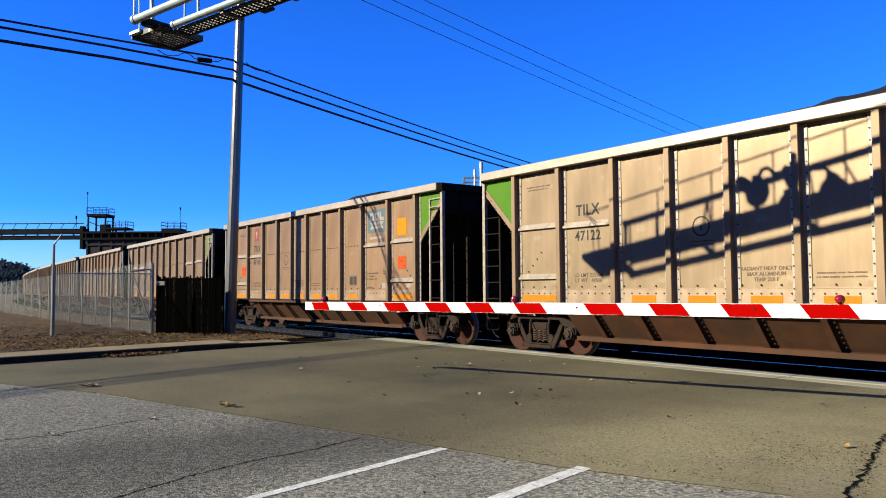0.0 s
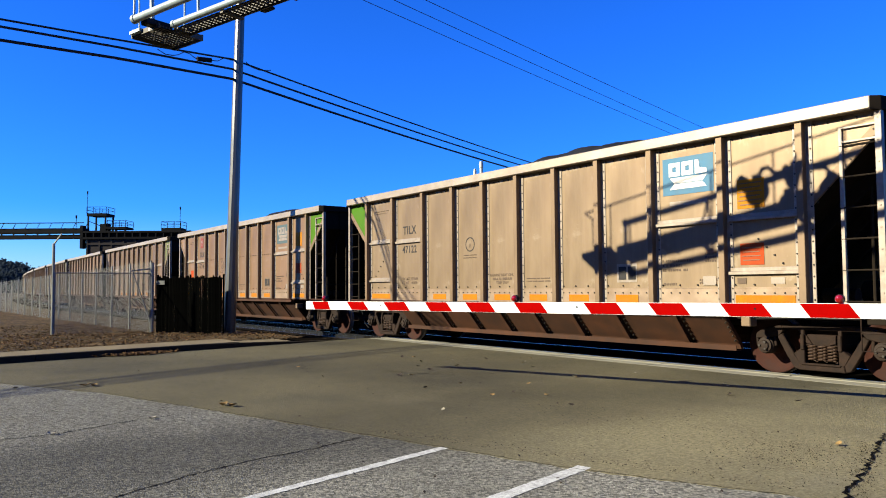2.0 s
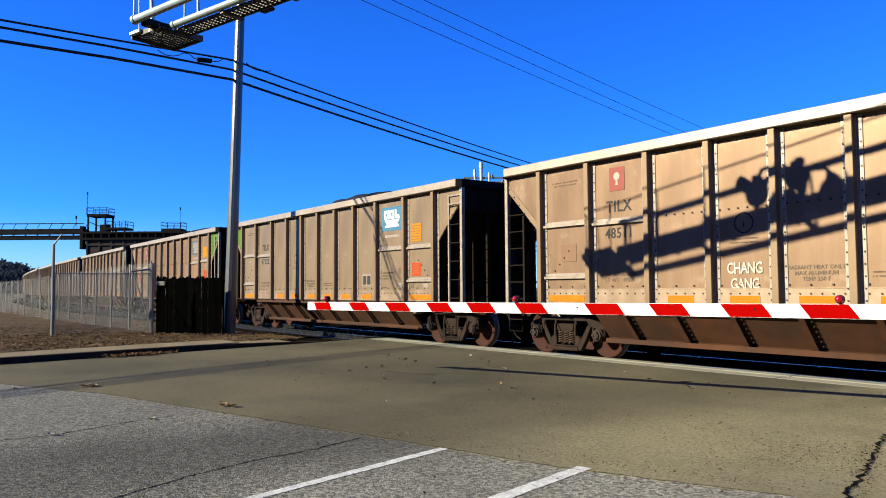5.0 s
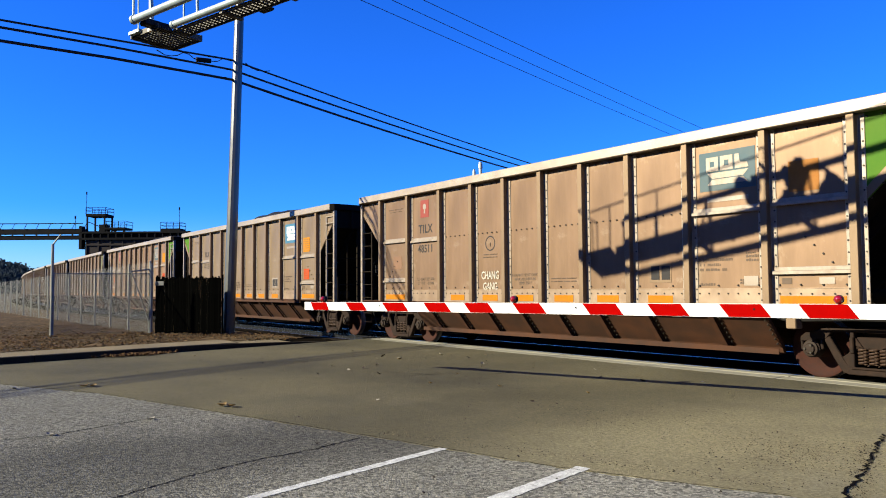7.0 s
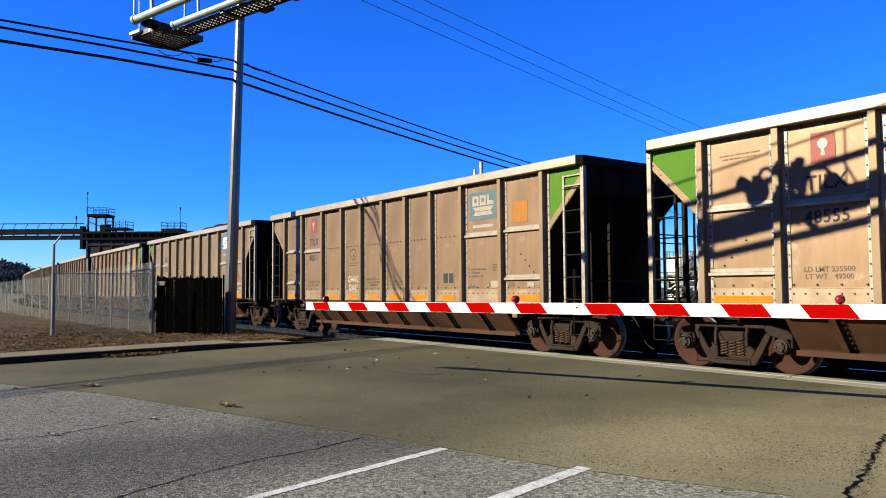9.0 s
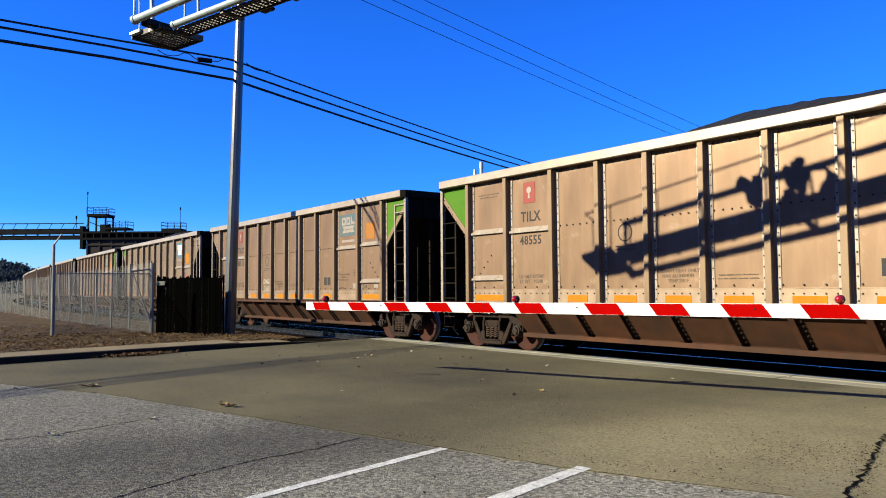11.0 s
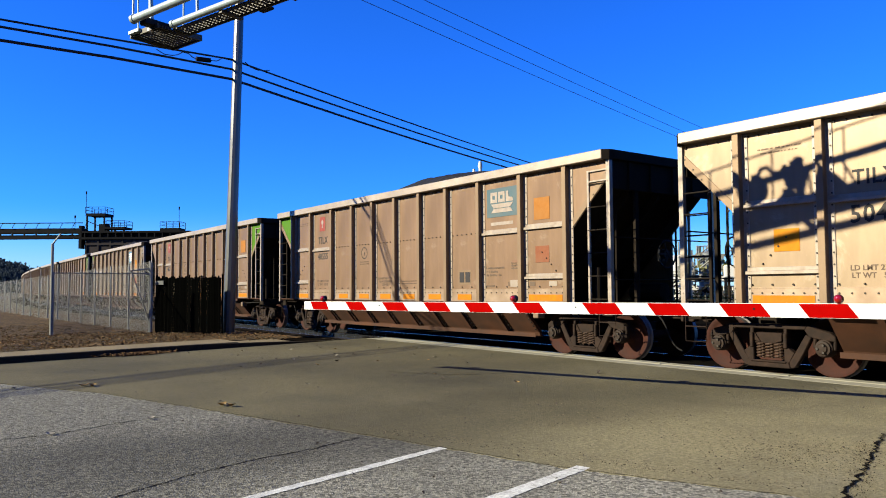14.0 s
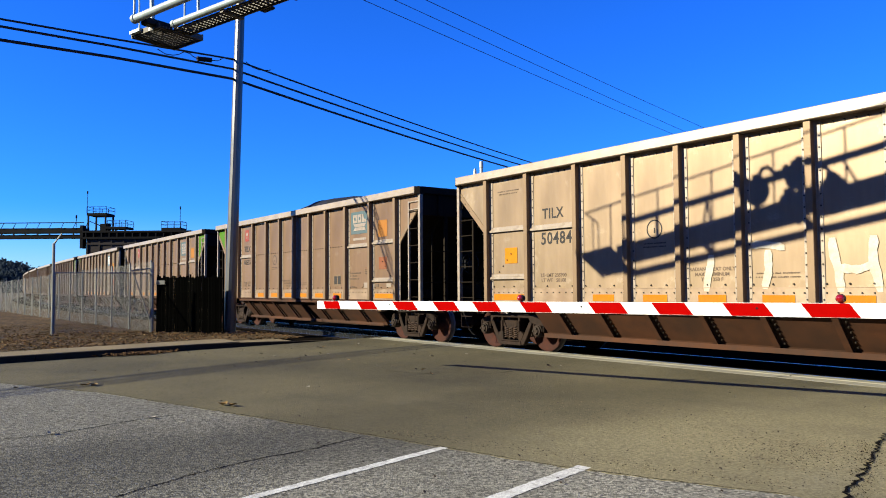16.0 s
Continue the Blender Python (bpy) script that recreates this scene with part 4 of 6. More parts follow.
def m_coal(seed):
    c, h, wide = HEAPS.get(seed - 9, (1.0 + 0.5 * (seed % 4), 0.15 + 0.12 * (seed % 3), 2.8))
    bm = bmesh.new()
    nx, ny = 90, 18
    g = []
    for i in range(nx + 1):
        row = []
        for j in range(ny + 1):
            x, y = -HALF + 0.2 + (2 * HALF - 0.4) * i / nx, (-SIDE + 0.07) + (2 * SIDE - 0.14) * j / ny
            z = TOP - 0.22 + (0.22 + 0.82 * h) * max(0, 1 - (y / 1.62) ** 4) * math.exp(-((x - c) / wide) ** 2) - 0.25 * (abs(x) > 6)
            z += 0.07 * noise.noise((x * 1.6, y * 1.6, seed * 7.0)) + 0.04 * noise.noise((x * 6, y * 6, seed * 3.0))
            row.append(bm.verts.new((x, y, z)))
        g.append(row)
    for i in range(nx):
        for j in range(ny):
            bm.faces.new((g[i][j], g[i + 1][j], g[i + 1][j + 1], g[i][j + 1]))
    return to_mesh("coal_load", bm, "coal")


def m_far_wall():
    bm = bmesh.new()
    box(bm, -6.34, 6.34, SIDE - 0.03, SIDE - 0.01, SILL, CHORD)
    for s in (-1, 1):
        pts = [(6.34, CHORD), (7.32, CHORD), (7.32, SLOPE_END), (6.34, SLOPE_RIB + 0.05)]
        prism(bm, [(s * (x - (0.004 if x < 6.5 else 0)), z) for x, z in pts], SIDE - 0.03, SIDE - 0.0104)
    return to_mesh("far_side_wall", bm, "post")


def m_far_post():
    bm = bmesh.new()
    box(bm, -0.055, 0.055, SIDE - 0.0095, SIDE + 0.06, SILL, CHORD)
    return to_mesh("side_post", bm, "post")


def m_bar(w, h, material):
    bm = bmesh.new()
    box(bm, -w / 2, w / 2, -0.005, 0.0, -h / 2, h / 2)
    return to_mesh("marking", bm, material)


def m_dashes(w, h, seed):
    """A row of worn stencil marks, too small to read."""
    rng = random.Random(seed)
    bm = bmesh.new()
    x = -w / 2
    while x < w / 2 - 0.01:
        d = h * rng.choice((0.5, 0.65, 0.65, 0.9))
        if rng.random() > 0.14:
            box(bm, x, min(x + d, w / 2), -0.004, 0.0, -h / 2, h / 2 * rng.choice((1, 1, 0.6)))
        x += d + h * 0.3
    return to_mesh("stencil", bm, "inkfade")


def m_stroke(w, h, seed):
    """A sprayed stroke with uneven edges."""
    rng = random.Random(seed)
    bm = bmesh.new()
    n = 9
    tall = h > w
    a, b = [], []
    for i in range(n):
        k = i / (n - 1) - 0.5
        e = (w if tall else h) * 0.46
        bow = 0.05 * math.sin(k * 3 + seed)
        q = e * rng.uniform(0.75, 1.15) * (0.6 if i in (0, n - 1) else 1)
        r = e * rng.uniform(0.75, 1.15) * (0.6 if i in (0, n - 1) else 1)
        a.append((bow - q, k * h) if tall else (k * w, bow - q))
        b.append((bow + r, k * h) if tall else (k * w, bow + r))
    va, vb = [bm.verts.new((x, 0, z)) for x, z in a], [bm.verts.new((x, 0, z)) for x, z in b]
    for i in range(n - 1):
        bm.faces.new((va[i], va[i + 1], vb[i + 1], vb[i]))
    return to_mesh("graffiti", bm, "spray")


def m_emblem():
    bm = bmesh.new()
    prism(bm, [(0.075 * math.cos(k * 0.5236), 0.05 + 0.075 * math.sin(k * 0.5236)) for k in range(12)], -0.003, 0)
    prism(bm, [(-0.02, -0.02), (0.02, -0.02), (0.032, -0.12), (-0.032, -0.12)], -0.003, 0)
    return to_mesh("emblem_mark", bm, "strip")


def m_strip(w):
    bm = bmesh.new()
    box(bm, -w / 2, w / 2, -0.06, 0.0, -0.012, 0.04)
    box(bm, -w / 2, w / 2, -0.02, 0.0, 0.04, 0.10)
    return to_mesh("cross_strip", bm, "strip", 0.004)


# trucks
R, BASE = 0.457, 0.889


def m_wheelset():
    bm = bmesh.new()
    for s in (-1, 1):
        prof = [(0.10, 0.87), (0.13, 0.82), (0.15, 0.76), (0.33, 0.74), (0.385, 0.775), (0.44, 0.79), (R, 0.785), (R + 0.004, 0.69),
                (R + 0.027, 0.675), (R + 0.024, 0.65), (0.40, 0.645), (0.35, 0.68), (0.16, 0.71), (0.10, 0.64)]
        b2 = bmesh.new()
        lathe(b2, [(r, s * o) for r, o in prof], 36)
        me = bpy.data.meshes.new("t")
        b2.to_mesh(me)
        b2.free()
        bm.from_mesh(me)
        bpy.data.meshes.remove(me)
    rod(bm, (0, -0.9, 0), (0, 0.9, 0), 0.085, 12)
    for s in (-1, 1):
        for k in range(3):
            a = k * 2.094
            rod(bm, (0.065 * math.cos(a), s * 0.9, 0.065 * math.sin(a)), (0.065 * math.cos(a), s * 0.92, 0.065 * math.sin(a)), 0.016, 6)
    me = to_mesh("wheelset", bm, "wheel", smooth=True)
    me.materials.append(M["tread"])
    for p in me.polygons:
        c = p.center
        if math.hypot(c.x, c.z) > R - 0.006 and 0.6 < abs(c.y) < 0.79:
            p.material_index = 1
    return me


def m_side_frame():
    """A cast frame: arched top member, two sloping legs, columns and a spring seat, open between them."""
    bm = bmesh.new()
    prism(bm, [(-0.64, 0.80), (0.64, 0.80), (0.60, 0.725), (-0.60, 0.725)], -0.065, 0.05)
    prism(bm, [(-0.36, 0.11), (0.36, 0.11), (0.34, 0.215), (-0.34, 0.215)], -0.09, 0.08)
    box(bm, -0.30, 0.30, -0.11, -0.085, 0.19, 0.225)
    for s in (-1, 1):
        prism(bm, [(s * x, z) for x, z in ((1.07, 0.56), (1.06, 0.64), (0.98, 0.70), (0.80, 0.745), (0.64, 0.80), (0.58, 0.725), (0.66, 0.62), (0.76, 0.60), (0.82, 0.585))], -0.065, 0.05)
        prism(bm, [(s * x, z) for x, z in ((1.07, 0.58), (1.025, 0.58), (1.015, 0.43), (1.06, 0.43))], -0.06, 0.05)
        prism(bm, [(s * x, z) for x, z in ((0.77, 0.60), (0.72, 0.61), (0.71, 0.46), (0.755, 0.44))], -0.06, 0.05)
        prism(bm, [(s * x, z) for x, z in ((0.70, 0.61), (0.61, 0.66), (0.43, 0.36), (0.33, 0.215), (0.34, 0.11), (0.43, 0.13), (0.56, 0.34))], -0.07, 0.045)
        prism(bm, [(s * x, z) for x, z in ((0.345, 0.20), (0.255, 0.20), (0.255, 0.735), (0.315, 0.735), (0.315, 0.44), (0.43, 0.36))], -0.075, 0.05)
        box(bm, s * 0.285 - 0.03, s * 0.285 + 0.03, -0.10, -0.07, 0.42, 0.66)
    return to_mesh("side_frame", bm, "steel", 0.012)


def m_bearing():
    bm = bmesh.new()
    lathe(bm, [(0.02, -0.155), (0.07, -0.15), (0.085, -0.125), (0.115, -0.12), (0.12, -0.09), (0.135, -0.08), (0.14, 0.06), (0.10, 0.08)], 20)
    me = to_mesh("bearing", bm, "cap", smooth=True)
    return me


def m_cap_bolt():
    bm = bmesh.new()
    rod(bm, (0, -0.17, 0.062), (0, -0.13, 0.062), 0.02, 6)
    return to_mesh("cap_bolt", bm, "rivet")


def m_spring():
    bm = bmesh.new()
    pts = []
    for i in range(5 * 10 + 1):
        a = i * 0.6283
        pts.append((0.058 * math.cos(a), -0.03 + 0.058 * math.sin(a), 0.255 + 0.235 * i / 50))
    sweep(bm, pts, 0.017, 5)
    return to_mesh("spring", bm, "spring")


def m_bolster():
    bm = bmesh.new()
    box(bm, -0.22, 0.22, -1.06, 1.06, 0.50, 0.66)
    box(bm, -0.2, 0.2, -0.9, 0.9, 0.60, 0.76)
    for t in (-1, 1):
        for s in (-1, 1):
            prism(bm, [(s * 0.23, 0.53), (s * 0.23, 0.66), (s * 0.12, 0.50)], t * 1.075 - 0.012, t * 1.075 + 0.012)
        box(bm, -0.24, 0.24, t * 1.03 - 0.03, t * 1.03 + 0.03, 0.488, 0.512)
    for s in (-1, 1):
        box(bm, s * 0.42 - 0.05, s * 0.42 + 0.05, -0.85, 0.85, 0.30, 0.42)
        for t in (-1, 1):
            box(bm, s * 0.44 - 0.05, s * 0.44 + 0.03, t * 0.72 - 0.05, t * 0.72 + 0.05, 0.30, 0.55)
    return to_mesh("bolster", bm, "steel", 0.008)


def truck(parent, x, rolls):
    ob = part("truck", cached("bolster", m_bolster), "", parent)
    ob.location = (x, 0, 0)
    for s in (-1, 1):
        f = part("side_frame", cached("side_frame", m_side_frame), "", ob)
        f.matrix_basis = pose(0, s * 1.0, 0, rz=0 if s < 0 else 180)
        for dx in (-0.15, 0.0, 0.15):
            g = part("spring", cached("spring", m_spring), "", ob, "rusty coil spring")
            g.matrix_basis = pose(dx, s * 1.0, 0, rz=0 if s < 0 else 180)
        for e in (-1, 1):
            b = part("bearing", cached("bearing", m_bearing), "", ob)
            b.matrix_basis = pose(e * BASE, s * 1.0, R, rz=0 if s < 0 else 180)
            for a in (30, 150, 270):
                part("cap_bolt", cached("cap_bolt", m_cap_bolt), "", ob).matrix_basis = b.matrix_basis @ pose(0, 0, 0, ry=a)
    for e in (-1, 1):
        w = part("wheelset", cached("wheelset", m_wheelset), "", ob, "rusty steel wheels with bright treads")
        w.location = (e * BASE, 0, R)
        rolls.append(w)


def m_coupler():
    bm = bmesh.new()
    box(bm, -0.3, 0.35, -0.09, 0.09, 0.78, 0.98)
    prism(bm, [(0.35, 0.74), (0.62, 0.74), (0.68, 0.8), (0.68, 0.98), (0.62, 1.02), (0.35, 1.02)], -0.17, 0.02)
    prism(bm, [(0.35, 0.78), (0.55, 0.78), (0.55, 0.98), (0.35, 0.98)], 0.02, 0.15)
    return to_mesh("coupler", bm, "steel", 0.012)


def m_brake_wheel():
    bm = bmesh.new()
    n = 20
    for i in range(n):
        a, b = 2 * math.pi * i / n, 2 * math.pi * (i + 1) / n
        rod(bm, (0, 0.27 * math.cos(a), 0.27 * math.sin(a)), (0, 0.27 * math.cos(b), 0.27 * math.sin(b)), 0.016, 6)
        if i % 4 == 0:
            rod(bm, (0, 0, 0), (0, 0.27 * math.cos(a), 0.27 * math.sin(a)), 0.012, 5)
    rod(bm, (0.0, 0, 0), (0.12, 0, 0), 0.09, 12)
    box(bm, 0.05, 0.16, -0.08, 0.08, -0.13, 0.10)
    return to_mesh("brake_wheel", bm, "rubber")


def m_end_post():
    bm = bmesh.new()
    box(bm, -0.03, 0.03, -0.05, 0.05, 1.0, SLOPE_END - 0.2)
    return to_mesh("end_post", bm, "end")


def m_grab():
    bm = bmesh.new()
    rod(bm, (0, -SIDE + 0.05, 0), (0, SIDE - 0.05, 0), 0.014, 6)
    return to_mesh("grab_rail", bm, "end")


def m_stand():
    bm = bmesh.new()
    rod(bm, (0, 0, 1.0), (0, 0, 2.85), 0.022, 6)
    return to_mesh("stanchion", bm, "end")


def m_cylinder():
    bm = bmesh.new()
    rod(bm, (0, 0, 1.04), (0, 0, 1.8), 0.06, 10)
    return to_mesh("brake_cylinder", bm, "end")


def place(name, key, make, parent, x, z, y=-SIDE - 0.002, label=""):
    ob = part(name, cached(key, make), "", parent, label)
    ob.location = (x, y, z)
    return ob


def hopper_car(label, number, green_left, green_right, seed, logo="bluefade", emblem=False, mid=True, upper="orange", lower="redor",
               left_square="", near=True, weights=("235500", "49500"), wheel_end=-1, dust="panel", drop=0.0):
    car = thing("hopper_car", label, "railway car", "cars of the train")
    rolls = []
    for a, b in zip(POSTS, POSTS[1:]):
        w = b - a
        place("side_panel", ("panel", round(w, 2), dust), lambda: m_panel(w - 0.01, dust), car, (a + b) / 2, 0, -SIDE)
    for x in POSTS:
        place("side_post", "post", m_post, car, x, 0, -SIDE)
    for s, g in ((-1, green_left), (1, green_right)):
        place("end_gusset", ("gusset", s, g or dust), lambda: m_gusset(s, g or dust), car, 0, 0, -SIDE,
              {"green": "bright green painted end plate", "greenmix": "faded green painted end plate"}.get(g, ""))
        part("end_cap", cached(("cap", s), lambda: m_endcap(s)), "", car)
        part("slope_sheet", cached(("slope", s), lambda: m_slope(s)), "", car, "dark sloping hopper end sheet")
        for y in (-0.9, 0.0, 0.9):
            place("slope_rib", ("srib", s), lambda: m_slope_rib(s), car, 0, 0, y)
        for y in (-0.75, 0.75):
            place("end_post", "end_post", m_end_post, car, s * (HALF - 0.16), 0, y)
        for y in (-0.95, 0.95):
            place("stanchion", "stanchion", m_stand, car, s * 6.9, 0, y)
        for z in (1.55, 2.35):
            place("grab_rail", "grab", m_grab, car, s * (HALF - 0.09), z, 0)
        if s > 0:
            place("brake_cylinder", "brake_cyl", m_cylinder, car, 6.55, 0, -1.1)
        for t in (-1, 1):
            place("corner_post", "corner", m_corner_post, car, s * (HALF - 0.075), 0, t * (SIDE - 0.0))
        ladder(car, s, -SIDE + 0.02, "worn steel ladder with thin rungs")
        ladder(car, s, SIDE - 0.02)
        place("gusset_edge", ("gedge", s), lambda: m_gusset_edge(s, "post"), car, 0, 0, -SIDE, "riveted edge strip")
        place("sill_step", "step", m_step, car, s * 7.16, 0, -SIDE + 0.06, "thin bent steel step below the ladder")
        if s > 0:
            place("jacking_pad", "pad", m_pad, car, 5.2, -0.03, -SIDE + 0.16)
        h = part("air_hose", cached("hose", m_hose), "", car, "hanging dusty rubber air hose")
        h.matrix_basis = pose(s * (HALF - 0.1), -0.42 * s, 0, rz=0 if s > 0 else 180)
        c = part("coupler", cached("coupler", m_coupler), "", car)
        c.matrix_basis = pose(s * (HALF + 0.04), 0, 0, rz=0 if s > 0 else 180)
        truck(car, s * 6.15, rolls)
    tagged(part("rivets", cached(("rivets", mid), lambda: m_rivets(mid)), "", car), kind="stuff").location = (0, -SIDE, 0)
    part("top_chord", cached("chord", m_chord), "", car)
    part("side_band", cached("band", m_side_band), "", car, "paler riveted strip along the foot of the side").location = (0, -SIDE, 0)
    part("underframe", cached("under", m_underframe), "", car)
    part("side_sill", cached("sill", m_sill), "", car)
    part("skirt_flange", cached("skirt_flange", m_skirt_flange), "", car)
    part("brake_pipe", cached("brake_pipe", m_brake_pipe), "", car).location = (0, -SIDE + 0.2, 0)
    tagged(part("skirt_rivets", cached("skirt_rivets", m_skirt_rivets), "", car), kind="stuff")
    part("hopper_skirt", cached("skirt", m_skirt), "", car, "rusty brown sloping hopper bottom")
    for x in RIBS:
        place("skirt_rib", "skirt_rib", m_skirt_rib, car, x, 0, 0)
    for x in POSTS:
        place("side_post", "far_post", m_far_post, car, x, 0, 0)
    part("far_side_wall", cached("far_wall", m_far_wall), "", car)
    part("coal_load", cached(("coal", seed), lambda: m_coal(seed)), "", car, "heaped black coal")
    part("brake_wheel", cached("brake", m_brake_wheel), "", car).matrix_basis = pose(wheel_end * (HALF + 0.06), 0.1 * -wheel_end, 2.05, rz=0 if wheel_end < 0 else 180)
    # strips, placards and lettering
    place("cross_strip", "strip12", lambda: m_strip(1.16), car, -5.58, 2.64, -SIDE)
    place("cross_strip", "strip12", lambda: m_strip(1.16), car, 5.58, 2.64 - drop, -SIDE)
    place("cross_strip", "strip13", lambda: m_strip(1.24), car, -4.22, 2.60, -SIDE)
    place("cross_strip", "strip13", lambda: m_strip(1.24), car, 4.22, 2.60 - 0.75 * drop, -SIDE)
    place("cross_strip", "strip12", lambda: m_strip(1.16), car, -5.58, 1.60, -SIDE)
    place("cross_strip", "strip12", lambda: m_strip(1.16), car, 5.58, 1.60, -SIDE)
    for a, b in zip(POSTS, POSTS[1:]):
        c = (a + b) / 2
        wide = abs(c) > 5
        if wide or abs(c) < 3.3:
            place("reflector", ("refl", wide), lambda: m_bar(0.98 if wide else 0.52, 0.13, "yellow"), car, c, 1.20, -SIDE - 0.012, label="yellow-orange reflective strip")
    if near:
        if emblem:
            place("emblem", "emblem", lambda: m_bar(0.36, 0.44, "red"), car, -4.25, 3.43, label="red square emblem")
            place("emblem_mark", "emblem_b", m_emblem, car, -4.25, 3.43, -SIDE - 0.008)
        place("lettering", "tilx", lambda: text_mesh("TILX", 0.30, "ink", squeeze=0.9, spacing=1.1), car, -4.22, 2.82, -SIDE - 0.003)
        big = number == "50484"
        place("lettering", ("num", number), lambda: text_mesh(number, 0.35 if big else 0.27, "ink", squeeze=0.93 if big else 0.9, spacing=1.1), car, -4.13 if big else -4.22, 2.29 if big else 2.33, -SIDE - 0.003)
        place("lettering", ("lmt", number), lambda: text_mesh(f"LD LMT {weights[0]}\nLT WT   {weights[1]}", 0.105, "inkfade", squeeze=1.05), car, -4.22, 1.62, -SIDE - 0.003)
        place("lettering", "heat", lambda: text_mesh("RADIANT HEAT ONLY\nMAX ALUMINUM\nTEMP 250 F", 0.085, "inkfade"), car, -0.57, 1.66, -SIDE - 0.003)
        for i, (x, z, w) in enumerate(((0.57, 1.60, 0.7), (0.57, 1.54, 0.72), (-1.7, 2.17, 0.5), (-1.7, 2.11, 0.5), (-5.58, 3.52, 0.7), (-5.58, 3.46, 0.6),
                                       (4.0, 1.85, 0.62), (3.9, 1.77, 0.4), (3.95, 1.69, 0.5), (3.85, 1.45, 0.28), (4.65, 1.95, 0.22), (4.65, 1.89, 0.22), (4.65, 1.83, 0.22),
                                       (4.6, 1.52, 0.34), (4.6, 1.47, 0.34), (1.7, 1.3, 0.4))):
            tagged(place("stencil", ("stencil", i), lambda: m_dashes(w, 0.042 if x > 3.8 else 0.022, i), car, x, z, -SIDE - 0.001), kind="stuff")

        def m_ring():
            bm = bmesh.new()
            for k in range(24):
                a, b = k * 0.2618, (k + 1) * 0.2618
                p = [(0.17 * math.cos(a), 0.17 * math.sin(a)), (0.17 * math.cos(b), 0.17 * math.sin(b)), (0.145 * math.cos(b), 0.145 * math.sin(b)), (0.145 * math.cos(a), 0.145 * math.sin(a))]
                poly(bm, [(x, -0.002, z) for x, z in p])
            box(bm, -0.012, 0.012, -0.003, -0.001, -0.07, 0.02)
            return to_mesh("stencil_ring", bm, "ink")

        place("stencil_ring", "ring", m_ring, car, -1.7, 2.42)
        place("data_plate", ("plate", number == "47122"), lambda: m_bar(0.46, 0.34, "strip" if number == "47122" else "post"), car, 2.9, 1.66, -SIDE - 0.001, "small pale data plate with dark squares")
        for dx in (-0.1, 0.12):
            place("plate_square", "plate_sq", lambda: m_bar(0.17, 0.24, "ink"), car, 2.9 + dx, 1.66, -SIDE - 0.007)
        for x, z, w, h, mm in ((5.2, 1.49, 0.15, 0.09, "inkfade"), (5.8, 1.49, 0.22, 0.10, "strip"), (4.62, 1.50, 0.24, 0.15, "strip"), (4.66, 1.98, 0.18, 0.06, "faded")):
            place("small_plate", ("small", x), lambda: m_bar(w, h, mm), car, x, z, -SIDE - 0.004)
        if logo:
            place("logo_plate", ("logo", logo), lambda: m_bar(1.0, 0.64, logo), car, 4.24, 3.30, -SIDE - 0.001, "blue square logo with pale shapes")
            wm = "white" if logo == "blue" else "strip"

            def m_logo():
                bm = bmesh.new()
                for x0 in (-0.40, -0.11):
                    for xa, xb, za, zb in ((0, 0.08, 0, 0.26), (0.17, 0.25, 0, 0.26), (0.081, 0.169, 0.18, 0.26), (0.081, 0.169, 0, 0.08)):
                        box(bm, x0 + xa, x0 + xb, -0.003, 0, za, zb)
                prism(bm, [(0.18, 0.0), (0.44, 0.0), (0.42, 0.09), (0.28, 0.11), (0.26, 0.26), (0.18, 0.26)], -0.003, 0)
                prism(bm, [(-0.38, -0.03), (0.44, -0.03), (0.34, -0.135), (-0.28, -0.135)], -0.003, 0)
                prism(bm, [(-0.28, -0.15), (0.34, -0.15), (0.42, -0.25), (-0.38, -0.25)], -0.003, 0)
                bmesh.ops.scale(bm, vec=(0.9, 1.0, 0.9), verts=bm.verts)
                return to_mesh("logo_shape", bm, wm)

            place("logo_shape", ("logo_shape", wm), m_logo, car, 4.23, 3.30, -SIDE - 0.009)
            place("stencil_bar", "logo_sub", lambda: m_bar(0.74, 0.07, "strip"), car, 4.24, 2.83, -SIDE - 0.001, "pale worn lettering band")
        if upper:
            place("placard", ("placard", upper), lambda: m_bar(0.46, 0.46, upper), car, 5.5 - 0.6 * drop, 3.05 - drop, label="square orange placard")
            for i in range(6 if logo == "blue" else 0):
                place("placard_line", ("pline", i % 2), lambda: m_bar(0.40 - 0.05 * (i % 2), 0.018, "faded"), car, 5.49 - 0.6 * drop, 3.22 - drop - 0.068 * i, -SIDE - 0.008)
        if lower:
            place("placard", ("placard2", lower), lambda: m_bar(0.40, 0.34, lower), car, 5.5 - 0.6 * drop, 2.1 - drop, label="small square reddish placard")
            for i in range(4 if logo == "blue" else 0):
                place("placard_line", ("pline2", i % 2), lambda: m_bar(0.32 - 0.04 * (i % 2), 0.015, "faded"), car, 5.49 - 0.6 * drop, 2.2 - drop - 0.065 * i, -SIDE - 0.008)
        if left_square:
            place("placard", ("placard3", left_square), lambda: m_bar(0.40, 0.34, left_square), car, -5.5, 2.1, label="small square reddish placard")
    return car, rolls


PITCH_CAR, SPEED = 16.244, 3.105
TRAIN = []
